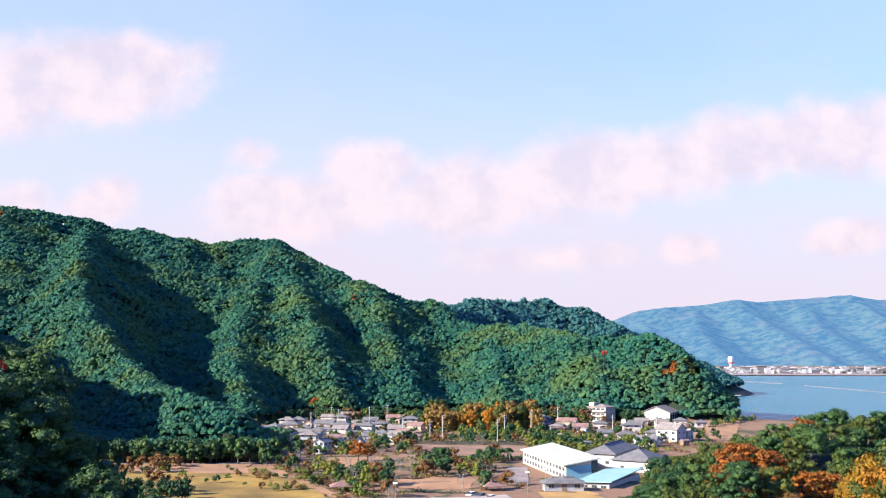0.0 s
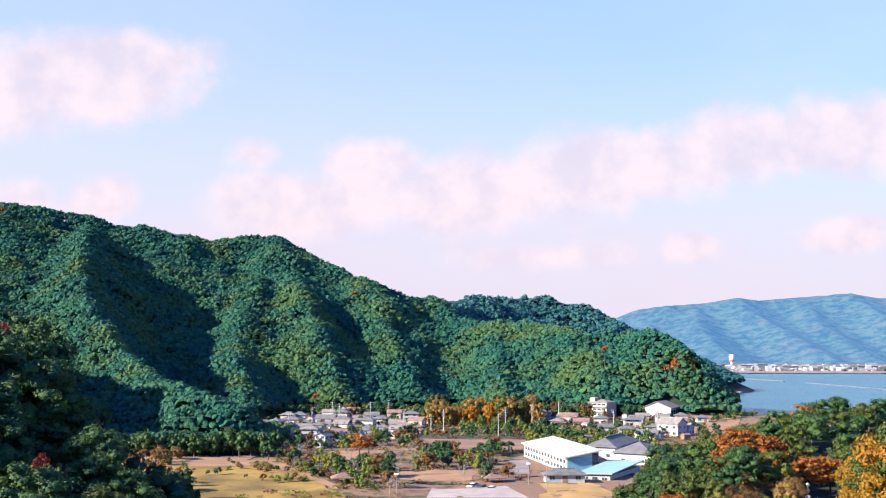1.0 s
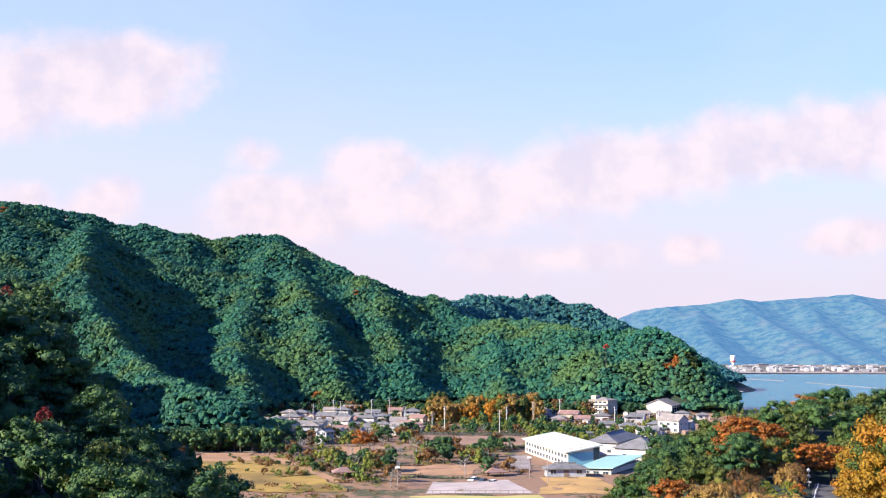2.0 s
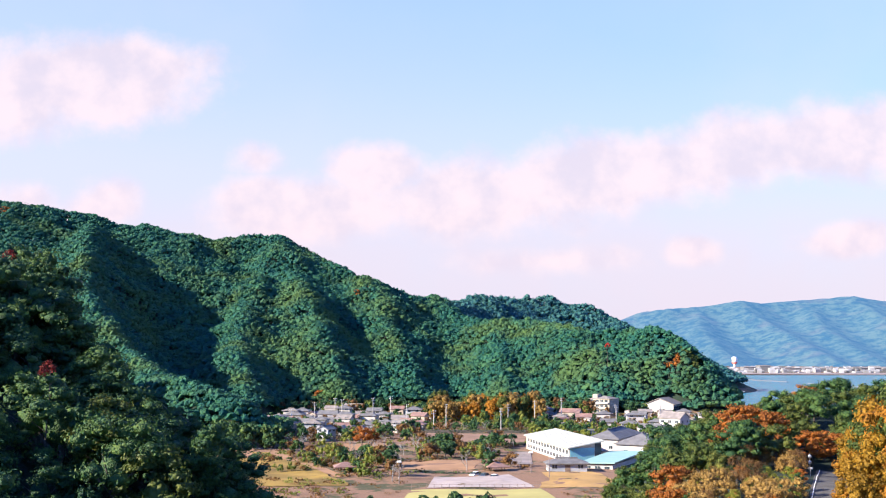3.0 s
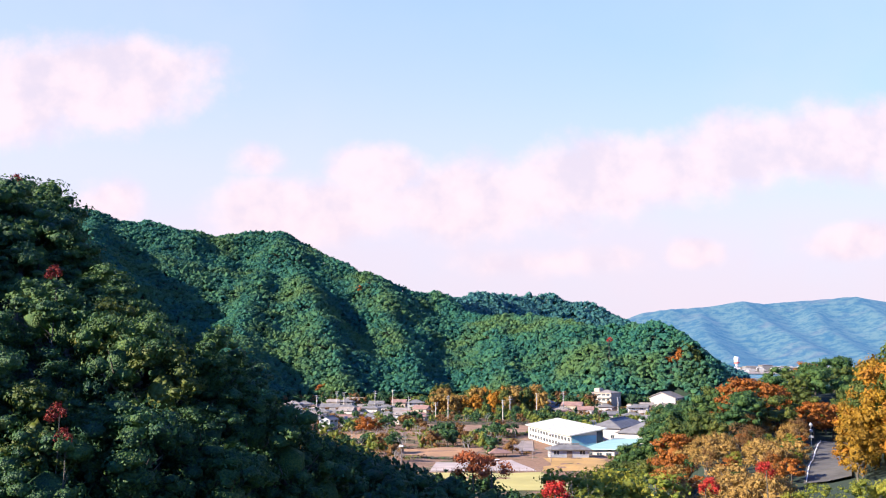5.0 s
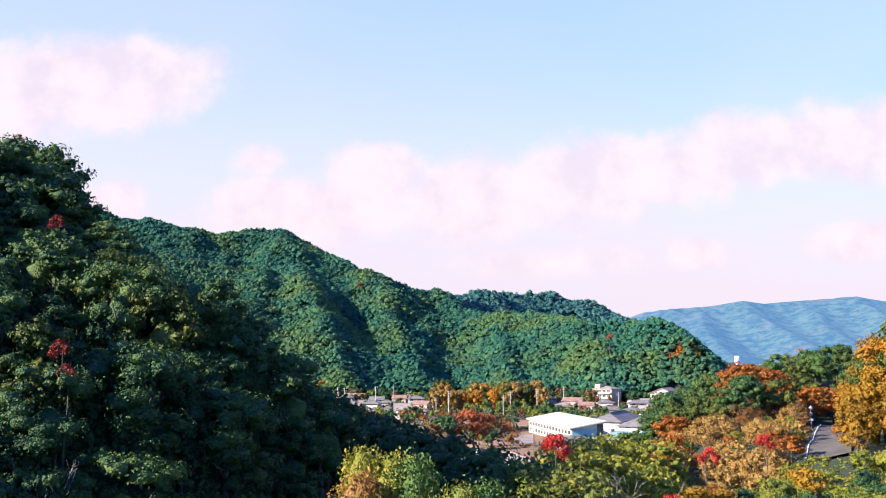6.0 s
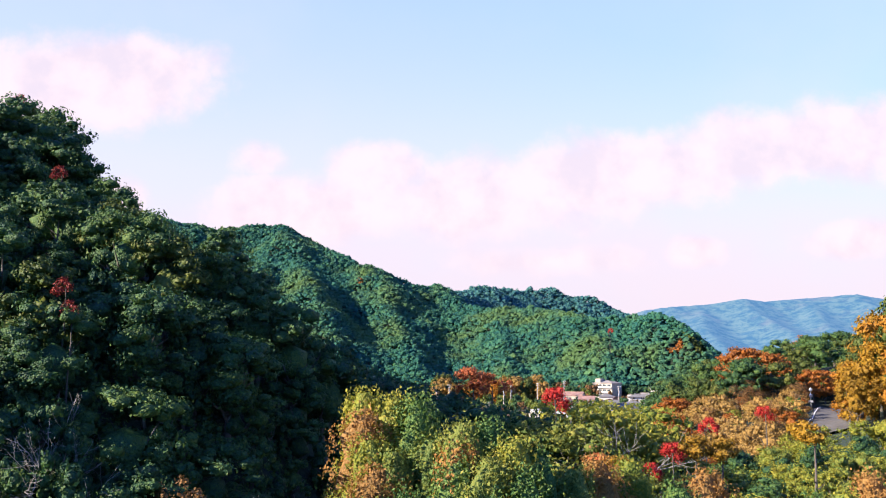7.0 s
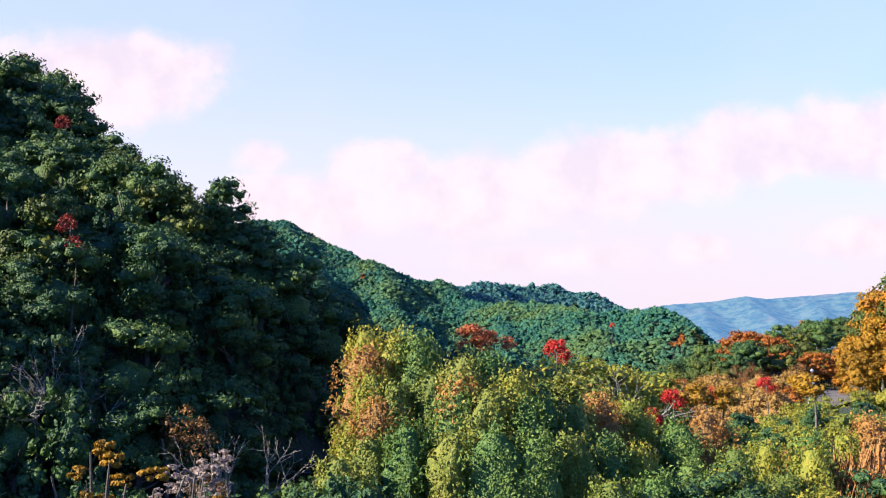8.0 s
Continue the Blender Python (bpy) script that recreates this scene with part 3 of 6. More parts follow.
def trunk_mesh(name, rng, height, girth, limbs=5, material=None, reach=1.6):
    lean = rng.normal(size=2) * 0.25
    line = [(0, 0, -0.8)] + [(lean[0] * q + rng.normal() * 0.06, lean[1] * q + rng.normal() * 0.06, height * q) for q in (0.25, 0.5, 0.75, 1)]
    pieces = [tube(line, [girth * 1.3, girth, girth * 0.8, girth * 0.6, girth * 0.3], 6)]
    for k in range(limbs):
        q = rng.uniform(0.4, 0.9)
        a = rng.uniform(0, 6.28)
        s = Vector((lean[0] * q, lean[1] * q, height * q))
        e = s + Vector((math.cos(a) * reach, math.sin(a) * reach, rng.uniform(0.5, 1.3) * reach))
        m = (s + e) / 2 + Vector((0, 0, -0.15))
        pieces.append(tube([s, m, e], [girth * 0.45, girth * 0.3, girth * 0.1], 4))
    v, f = join(pieces)
    return mesh_np(name, v, f, material or BARK, True)


def tree_kind(name, label, material, seed, radius=2.4, low=1.5, high=7.0, clumps=26, leaves=2600, size=0.16, group="", category="tree", **more):
    """One pattern tree, kept far below the ground: trunk and crown."""
    r = np.random.default_rng(seed)
    t = thing(name, label, category, pose(0, 0, 0), group)
    part("trunk", trunk_mesh("trunk", r, (low + high) / 2, 0.05 + radius * 0.045, 6, None, radius * 0.55), None, t)
    part("crown", crown_mesh("crown", r, material, radius=radius, low=low, high=high, clumps=clumps, leaves=leaves, size=size, **more), None, t)
    return t


def plant(pattern, x, y, scale=1.0, turn=0.0, tall=1.0, sink=0.0):
    z = float(ground_height(x, y)) - sink
    m = pose(x, y, z, 0, 0, turn) @ Matrix.Diagonal((scale, scale, scale * tall, 1))
    if not pattern.get("used"):
        pattern["used"] = 1
        pattern.matrix_basis = m
        return pattern
    ob = copy_thing(pattern, m)
    ob.scale = (scale, scale, scale * tall)
    return ob


def bare_tree(name, label, seed, height, material, group="", levels=4, spread=0.55, twigs=3, girth=0.022):
    """A leafless tree: a trunk that forks again and again."""
    r = np.random.default_rng(seed)
    pieces = []

    def grow(start, way, length, girth, level):
        bend = Vector(tuple(r.normal(size=3) * 0.12))
        mid = start + (way + bend * 0.5).normalized() * length * 0.5
        end = mid + (way + bend + Vector((0, 0, 0.1))).normalized() * length * 0.5
        pieces.append(tube([start, mid, end], [girth, girth * 0.85, girth * 0.65], 5 if level > 2 else 3))
        if level > 0:
            for k in range(twigs):
                new_way = (way + Vector(tuple(r.normal(size=3))) * spread).normalized()
                new_way.z = max(new_way.z, -0.1)
                grow(end if k < 2 else mid, new_way, length * r.uniform(0.6, 0.8), girth * 0.6, level - 1)
    grow(Vector((0, 0, -0.5)), Vector((0, 0, 1)), height * 0.36, height * girth, levels)
    v, f = join(pieces)
    t = thing(name, label, "tree", Matrix(), group)
    part("bare_crown", mesh_np("bare_crown", v, f, material, True), None, t)
    return t


def sown_trees(name, label, patterns, spots, scales):
    """Trees past counting, joined: crowns alone."""
    bases = []
    for t in patterns:
        me = [c for c in t.children if c.name.startswith("crown")][0].data
        co = np.empty(len(me.vertices) * 3, np.float32)
        me.vertices.foreach_get("co", co)
        quads = np.array([tuple(p.vertices) for p in me.polygons if len(p.vertices) == 4])
        tris = np.array([tuple(p.vertices) for p in me.polygons if len(p.vertices) == 3])
        bases.append((co.reshape(-1, 3), np.concatenate([tris, quads[:, :3], quads[:, [0, 2, 3]]])))
    n = len(spots)
    size = np.repeat(scales[:, None], 3, 1) * np.column_stack([np.ones(n), np.ones(n), rng.uniform(0.85, 1.1, n)])
    place = np.column_stack([spots, ground_height(spots[:, 0], spots[:, 1]) - 0.2])
    v, f = many(bases, place, size, rng.uniform(0, 6.28, n), rng.integers(0, len(bases), n))
    me = mesh_np(name, v, f, [c for c in patterns[0].children if c.name.startswith("crown")][0].data.materials[0])
    return tagged(new(name, me), label, "woods", kind="stuff")


HILL = "trees on the near hillside"
NEAR_GREEN = [tree_kind("evergreen_tree", "dark green broadleaved evergreen tree on the near slope", EVERGREEN, 10 + k, 2.3 + 0.15 * k, -0.5, 5.2 + 0.3 * k, 38, 2700, 0.092, HILL, clump_r=0.30, spread=0.86, flat=0.62, core=0.7, mass=0.74, loose=1.22) for k in range(4)]
MID_GREEN = [tree_kind("evergreen_tree", "dark green evergreen tree higher up the near slope", EVERGREEN, 20 + k, 2.4, -0.5, 5.4, 34, 1500, 0.112, HILL, clump_r=0.30, spread=0.86, flat=0.62, core=0.7, mass=0.74, loose=1.22) for k in range(3)]
NEAR_OLIVE = [tree_kind("olive_green_tree", "olive green tree with yellowing leaves on the slope", OLIVE, 30 + k, 2.0, 0.4, 5.2, 54, 1900, 0.088, HILL, flat=0.7, clump_r=0.24, spread=0.88, core=0.6, mass=0.56, loose=1.4) for k in range(3)]
NEAR_DULL = [tree_kind("olive_green_tree", "dull olive green tree catching the low sun", DULL_OLIVE, 37, 2.0, 0.0, 5.2, 40, 2400, 0.088, HILL, flat=0.65, clump_r=0.28, spread=0.86, core=0.7, mass=0.72, loose=1.22)]
MID_DULL = [tree_kind("olive_green_tree", "dull olive green tree on the upper slope", DULL_OLIVE, 38, 2.2, 0.4, 5.2, 54, 1300, 0.10, HILL, flat=0.65, clump_r=0.22, spread=0.88, core=0.6, mass=0.56, loose=1.4)]
MID_OLIVE = [tree_kind("olive_green_tree", "yellowing olive green tree farther down the slope", YELLOW_GREEN, 35 + k, 2.2, 0.4, 5.2, 54, 1300, 0.10, HILL, flat=0.65, clump_r=0.22, spread=0.88, core=0.6, mass=0.56, loose=1.4) for k in range(2)]
KNOLL = "trees on the knoll"
FAR_GREEN = [tree_kind("evergreen_tree", "round dark green evergreen tree on the knoll", EVERGREEN, 50 + k, 3.0, 1.2, 6.6, 30, 1000, 0.18, KNOLL, clump_r=0.30, spread=0.84, flat=0.65, mass=0.8, loose=1.25) for k in range(3)]
VALLEY = [tree_kind("evergreen_tree", "dark evergreen tree at the edge of the valley woods", EVERGREEN, 55 + k, 3.0, 0.4, 6.6, 16, 130, 0.5, KNOLL, clump_r=0.36, spread=0.8, core=0.8) for k in range(3)]
FAR_OLIVE = [tree_kind("olive_green_tree", "dull olive green tree on the knoll", DULL_OLIVE, 60 + k, 2.7, 0.6, 5.8, 26, 900, 0.18, KNOLL, clump_r=0.30, spread=0.84, flat=0.7, mass=0.78, loose=1.3) for k in range(2)]
FAR_ORANGE = [tree_kind("autumn_tree", "orange brown autumn tree on the knoll", ORANGE, 70 + k, 2.8, 1.2, 6.0, 34, 1700, 0.15, "autumn trees", core=0.7, flat=0.55, clump_r=0.28, spread=0.88, mass=0.8, loose=1.3) for k in range(2)]
NEAR_GOLD = [tree_kind("autumn_tree", "yellow green to golden autumn tree beside the road", (GOLD, AMBER, DULL_OLIVE)[k], 80 + k, 2.3, 0.0, 6.4, 40, 1900, 0.12, "autumn trees", clump_r=0.22, spread=0.9, mass=0.74, loose=1.35) for k in range(3)]
VINE = []
for k in range(8):
    says = ("tree hung all over with yellowing green vines", "tree hung all over with olive vines", "tree hung with green vines", "tree hung with dry tan and orange vines")[k % 4]
    r = np.random.default_rng(90 + k)
    t = thing("vine_clad_tree", says, "tree", Matrix(), "vine-clad trees")
    part("trunk", trunk_mesh("trunk", r, 6.0, 0.14, 6, None, 0.7), None, t)
    part("crown", crown_mesh("crown", r, (YELLOW_GREEN, OLIVE, VINE_GREEN, TAN_VINE)[k % 4], vine_column, radius=1.35, low=-0.5, high=8.9, leaves=4300, size=0.078), None, t)
    VINE.append(t)
RED_SHRUB = [tree_kind("red_maple", "small bright red maple among green shrubs", RED, 100 + k, 0.66, 7.7, 8.9, 26, 900, 0.06, "red maples", core=0.2, spread=0.85, clump_r=0.3, mass=0.5, loose=1.5) for k in range(2)]
SMALL_MAPLE = [tree_kind("red_maple", "slender red maple among dark evergreens", DARK_RED, 102, 0.48, 8.2, 9.0, 12, 320, 0.075, "red maples", core=0.2, spread=0.95, mass=0.4, loose=1.5)]
GOLD_TUFT = [tree_kind("yellow_shrub", "small bright yellow flowering shrub in the shade", GOLD, 108, 0.25, 3.85, 4.15, 8, 300, 0.05, "yellow shrubs", "shrub", core=0.2, flat=0.5, spread=1.0, mass=0.5)]
NEAR_ORANGE = [tree_kind("autumn_tree", "orange red autumn tree behind the vines", FLAME, 103 + k, 1.0, 7.8, 9.0, 26, 1500, 0.06, "autumn trees", core=0.2, mass=0.5, loose=1.5, flat=0.6, clump_r=0.3, spread=0.9) for k in range(2)]
GOLD_SHRUB = [tree_kind("yellow_shrub", "bright yellow autumn shrub", GOLD, 105 + k, 1.0, 6.3, 7.3, 16, 900, 0.07, "yellow shrubs", "shrub", core=0.45, flat=0.5, spread=0.9) for k in range(2)]
RUSSET_SHRUB = [tree_kind("russet_shrub", "reddish brown half bare shrub", RUSSET, 110 + k, 1.2, 0.2, 3.0, 24, 1300, 0.06, "russet shrubs", "shrub", core=0.2, spread=0.9, clump_r=0.26, mass=0.3, loose=1.5) for k in range(2)]


def reed_clump(name, label, seed, radius, height, blades, material, group):
    """A clump of tall dry blades that bend outwards, each one folded in two lengths."""
    r = np.random.default_rng(seed)
    q, a = radius * np.sqrt(r.uniform(0, 1, blades)), r.uniform(0, 6.283, blades)
    foot = np.column_stack([q * np.cos(a), q * np.sin(a), np.full(blades, -0.4)])
    out = np.column_stack([np.cos(a), np.sin(a), np.zeros(blades)]) * r.uniform(0.05, 0.45, blades)[:, None] + r.normal(size=(blades, 3)) * (0.12, 0.12, 0)
    h = height * r.uniform(0.55, 1.1, blades) * (1.1 - 0.4 * q / radius)
    mid = foot + out * 0.35 + np.column_stack([np.zeros(blades), np.zeros(blades), h * 0.65])
    tip = foot + out * 1.2 + np.column_stack([np.zeros(blades), np.zeros(blades), h])
    b = r.uniform(0, 6.283, blades)
    side = np.column_stack([np.cos(b), np.sin(b), np.zeros(blades)]) * r.uniform(0.010, 0.024, blades)[:, None]
    v = np.stack([foot - side, foot + side, mid - side, mid + side, tip - side * 0.5, tip + side * 0.5], 1).reshape(-1, 3)
    k = np.arange(blades)[:, None] * 6
    f = np.concatenate([k + np.array([[0, 1, 3, 2]]), k + np.array([[2, 3, 5, 4]])])
    t = thing(name, label, "grass", Matrix(), group)
    part("foliage", mesh_np("foliage", v, f, material), None, t)
    return t


STRAW_CLUMP = [reed_clump("dry_grass_clump", "clump of dry straw coloured grass and reeds", 115 + k, 1.3, 2.1, 1500, REED, "dry grass clumps") for k in range(2)]
STRAW_BUSH = [tree_kind("straw_bush", "dry straw coloured bush beside the road", STRAW, 117 + k, 1.7, -0.3, 2.3, 44, 1500, 0.085, "straw bushes", "shrub", clump_r=0.22, spread=0.92, flat=0.9, mass=0.68, loose=1.4) for k in range(2)]
RUSSET_TUFT = [tree_kind("russet_shrub", "reddish brown half bare shrub in the shade", RUSSET, 112, 0.6, 2.7, 4.3, 22, 420, 0.05, "russet shrubs", "shrub", core=0.2, spread=0.95, clump_r=0.26, mass=0.2, loose=1.6)]
PALE_TUFT = [tree_kind("pale_shrub", "shrub with pale dry flower heads", PALE_HEAD, 113, 0.30, 3.8, 4.15, 7, 170, 0.045, "pale shrubs", "shrub", core=0.2, flat=0.5, spread=1.0, mass=0.4)]
VINE_SHRUB = [tree_kind("yellow_green_shrub", "yellow green shrub matted with vines", YELLOW_GREEN, 118, 1.5, 0.0, 2.7, 60, 1700, 0.07, "shrubs on the slope", "shrub", clump_r=0.2, spread=0.9)]
DEAD = [bare_tree("bare_tree", "pale leafless tree on the shaded slope", 130 + k, 5.0, PALE_BARK, "bare trees", 5, 0.42, 3, 0.012) for k in range(2)]
GREEN_SHRUB = [tree_kind("green_shrub", "low leafy green shrub", OLIVE if k == 2 else EVERGREEN, 120 + k, 1.4, 0.0, 2.6, 36, 760, 0.085, "shrubs on the slope", "shrub", clump_r=0.2, spread=0.88) for k in range(3)]


def plant_top(pattern, x, y, top, own, width=1.0, turn=0.0):
    """Plants a tree of own height, its foot sunk in the ground, so that its tip reaches the height top."""
    g = float(ground_height(x, y))
    s = max(width, (top - g) / own)
    return plant(pattern, x, y, s, turn, 1.0, g - (top - own * s))


rng = np.random.default_rng(12)
# the left hillside: trees above the wall, a few shrubs and saplings on it
for x, y in scatter(rng, -64, 0, 26, 78, 3.1):
    if x < -0.50 * y - 3 or x > -3.4:
        continue
    if 0.46 * (x + 16) + 0.88 * (y - 54.6) > (0.9 if x < -13 else 2.2):
        continue
    inward = hill_inward(x, y)
    if inward < 4.4:
        continue
    near = y < 47
    p = (NEAR_DULL if near else MID_DULL) if rng.random() < 0.05 and inward > 5 else (NEAR_GREEN if near else MID_GREEN)
    plant(p[rng.integers(len(p))], x, y, rng.uniform(0.62, 1.0), rng.uniform(0, 360), rng.uniform(0.8, 1.05))
for x, y in scatter(rng, -24, -2.5, 22, 47, 1.45):
    inward = hill_inward(x, y)
    if x < -0.50 * y - 3 or inward < 0.6 or inward > (11 if y < 44 else 6.5) or (x > -5 and y < 40.5):
        continue
    plant(GREEN_SHRUB[rng.integers(2)], x, y, rng.uniform(0.6, 1.0), rng.uniform(0, 360), rng.uniform(0.9, 1.3), 0.4)
# the close-set trees along its rim
RIM = ((-28.0, 64.0, 44.6), (-25.6, 61.5, 43.4), (-23.4, 58.5, 41.0), (-21.2, 56.4, 38.8), (-17.4, 52.8, 36.4), (-13.7, 49.6, 34.2), (-11.2, 47.8, 32.5), (-9.2, 47.0, 31.1), (-6.8, 47.6, 29.6))
for (x0, y0, z0), (x1, y1, z1) in zip(RIM, RIM[1:]):
    for k in range(2):
        q = (k + rng.random()) / 2
        plant_top(MID_GREEN[rng.integers(3)], x0 + (x1 - x0) * q, y0 + (y1 - y0) * q, z0 + (z1 - z0) * q - rng.uniform(0.0, 0.7), 5.5, 0.62, rng.uniform(0, 360))
# shrubs at its foot
for x, y in scatter(rng, -15, -2, 27, 37, 1.9):
    if x < -0.47 * y:
        continue
    k = rng.random()
    p = GREEN_SHRUB[:2]
    plant(p[rng.integers(len(p))], x, y, rng.uniform(0.8, 1.5), rng.uniform(0, 360), rng.uniform(0.9, 1.3))
# trees hung with vines
for x, y, top, k in ((-3.5, 40.2, 26.0, 0), (-2.3, 39.6, 26.1, 0), (-1.2, 39.2, 25.9, 2), (-2.9, 38.0, 24.6, 0), (-3.6, 37.2, 22.9, 0), (-1.9, 37.4, 23.9, 1),
                     (-0.6, 38.0, 24.7, 1), (0.5, 37.6, 25.0, 1), (1.4, 37.9, 25.1, 2), (2.2, 37.0, 24.4, 0), (0.1, 36.2, 24.0, 2), (1.3, 35.9, 23.8, 1), (2.5, 36.0, 23.4, 2),
                     (3.4, 37.6, 23.7, 2), (-2.8, 35.6, 22.5, 1), (-1.4, 35.0, 22.7, 2), (0.0, 34.2, 22.5, 1), (1.4, 34.0, 22.4, 2), (2.8, 34.2, 22.2, 2), (4.0, 35.4, 22.4, 1), (-3.9, 34.0, 21.8, 1),
                     (4.6, 38.5, 23.1, 1), (6.0, 40.0, 23.3, 3), (7.4, 41.5, 23.1, 0), (5.4, 36.5, 22.1, 2), (7.0, 37.5, 21.9, 0), (9.0, 40.0, 22.3, 2), (10.6, 42.0, 22.6, 3),
                     (8.6, 36.5, 21.3, 2), (10.5, 38.0, 21.5, 1), (12.5, 40.0, 21.9, 0), (12.2, 37.0, 21.0, 1), (14.5, 41.0, 21.9, 2),
                     (-3.3, 38.7, 25.2, 3), (-2.6, 37.0, 23.6, 3), (0.2, 37.0, 24.5, 3), (16.8, 43.0, 22.0, 0), (18.4, 44.5, 22.4, 3), (13.6, 38.4, 21.5, 0),
                     (5.2, 33.0, 21.1, 1), (6.6, 33.8, 20.9, 2), (8.0, 34.6, 20.8, 1), (9.4, 35.2, 20.8, 0), (11.2, 35.4, 20.6, 1)):
    plant_top(VINE[k + 4 * int(rng.random() < 0.5)], x + rng.uniform(-0.2, 0.2), y, top + rng.uniform(-0.3, 0.2), 9.0, 1.0, rng.uniform(0, 360))
# dry reeds below them
for k in range(14):
    x, y = rng.uniform(13.2, 18.0), rng.uniform(36.5, 41.5)
    plant_top(STRAW_CLUMP[k % 2], x, y, 19.6 + 0.42 * (y - 36) + rng.uniform(0, 0.5), 2.1, 0.8, 40 * k)
# the hillside in front
for x, y in scatter(rng, -1, 42, 27, 86, 2.75):
    if abs(x) > 0.47 * y + 1 or (x < 5 and y < 43) or y > 60 + 0.9 * x:
        continue
    k = rng.random()
    near = y < 50
    if k < 0.40:
        p = NEAR_OLIVE if near else MID_OLIVE
    elif k < 0.60:
        p = NEAR_GREEN if near else MID_GREEN
    elif k < 0.69 + (0.14 if x > 11.5 and y < 40 else 0):
        p = STRAW_CLUMP if x > 11 and y < 46 else STRAW_BUSH
    elif k < 0.71:
        p = RUSSET_SHRUB
    elif k < 0.85:
        p = GREEN_SHRUB[2:]
    else:
        p = VINE_SHRUB
    big = 0.92 if p in (NEAR_OLIVE, NEAR_GREEN, MID_OLIVE, MID_GREEN) else 0.9 if p is STRAW_BUSH else 1.7
    plant(p[rng.integers(len(p))], x, y, rng.uniform(0.75, 0.98) * big, rng.uniform(0, 360), rng.uniform(0.8, 1.05))
for x, y, top, w in ((5.5, 51.5, 25.9, 1.0), (10.3, 46.7, 23.5, 0.6), (9.0, 45.6, 22.6, 0.5), (27.5, 88, 23.2, 1.2), (-18.5, 46.4, 36.2, 0.5), (-14.7, 37.6, 30.2, 0.4), (-14.2, 37.0, 29.3, 0.3), (-25.2, 57, 42.5, 0.5), (21, 82, 22.4, 1.2)):
    plant_top(SMALL_MAPLE[0] if x < -10 else RED_SHRUB[int(x * 10) % 2], x, y, top, 9.0, w)
for x, y, top in ((11.6, 47.6, 23.6), (13.0, 48.2, 23.4), (18.5, 52.0, 24.0), (7.6, 46, 22.8)):
    plant_top(GOLD_SHRUB[int(x * 10) % 2], x, y, top, 7.4, 0.8)
for x, y, top in ((-9.3, 27.3, 22.9), (-9.0, 27.0, 22.6), (-9.9, 27.2, 22.2), (-9.5, 26.6, 21.6), (-8.8, 27.2, 22.0), (-9.1, 26.8, 21.5), (-7.9, 27.0, 22.2), (-6.3, 27.0, 21.4)):
    plant_top(GOLD_TUFT[0], x, y, top, 4.3, 0.4, 50 * x)
for x, y, top in ((-9.3, 34.8, 23.4), (-8.9, 34.4, 22.9), (-7.2, 30.0, 21.6)):
    plant_top(RUSSET_TUFT[0], x, y, top, 4.5, 0.4, 70 * x)
for k in range(16):
    plant_top(PALE_TUFT[0], rng.uniform(-9.2, -6.4), rng.uniform(27.5, 31.5), rng.uniform(20.9, 22.3), 4.3, 0.4, 50 * k)
for x, y, top in ((-15.9, 38.9, 31.4), (-12.7, 44.2, 33.1), (-16.0, 47.4, 35.0)):
    plant_top(NEAR_DULL[0], x, y, top, 5.4, 0.5, 70 * x)
for x, y, top in ((-27.2, 60.5, 43.4), (-25.6, 58.5, 41.0), (-28.0, 62.0, 43.4), (-24.2, 56.0, 42.8), (-22.9, 55.6, 40.4)):
    plant_top(MID_GREEN[int(x) % 3], x, y, top, 5.9, 0.9)
for x, y, top in ((1.2, 57.8, 26.8), (2.3, 58.4, 26.5), (7.0, 47.5, 22.9)):
    plant_top(NEAR_ORANGE[int(x) % 2], x, y, top, 9.2, 0.7)
for x, y, top in ((2.3, 53.4, 26.4), (3.5, 52.6, 26.1), (4.6, 53.2, 25.6), (3.6, 56, 25.2), (5.4, 57, 24.8), (7.2, 58, 23.8), (4.4, 53.5, 24.2), (-1.0, 58, 27.1), (-3.2, 56, 27.8), (0.2, 55, 26.3), (-7.2, 56, 29.2), (-5.4, 57, 28.6), (-3.6, 58, 28.0), (-1.8, 57, 27.4), (-8.6, 54, 29.8), (-6.2, 58, 28.8), (-4.4, 56, 28.2), (-2.4, 58.5, 27.6), (0.6, 57, 26.6)):
    plant_top(MID_GREEN[int(x * 3) % 3], x, y, top, 6.3, 0.8)
for x, y, top in ((6.2, 54, 25.3), (7.4, 55, 25.2), (8.6, 56, 24.9), (9.8, 57.5, 24.5), (11.0, 59, 24.2), (11.5, 70, 24.4), (10.0, 72, 24.7), (13.0, 70, 24.1), (14.5, 74, 24.2), (12.4, 75, 24.4), (8.6, 70, 24.8)):
    plant_top(MID_OLIVE[int(x) % 2], x, y, top, 5.4, 0.8, 70 * x)
for x, y, top in ((5.2, 50.4, 24.6), (6.4, 50.8, 24.2), (4.2, 51.0, 24.8), (8.2, 48.0, 22.6), (9.6, 46.0, 22.0)):
    plant_top(NEAR_OLIVE[int(x) % 3], x, y, top, 5.4, 0.7, 70 * x)
for x, y, s in ((-9.6, 36.8, 0.75), (-8.0, 38.4, 0.8), (-10.9, 35.4, 0.8), (-7.6, 36.6, 0.6), (-9.0, 38.6, 0.9), (-11.8, 36.6, 0.85)):
    plant(NEAR_GREEN[int(-x) % 4], x, y, s, 80 * x, 0.95)
plant_top(DEAD[0], -13.9, 34.0, 26.2, 5.0, 0.9, 40)
plant_top(DEAD[1], -13.1, 34.4, 25.6, 5.0, 0.7, 140)
plant_top(DEAD[1], -6.9, 35.2, 23.4, 5.0, 0.6, 120)
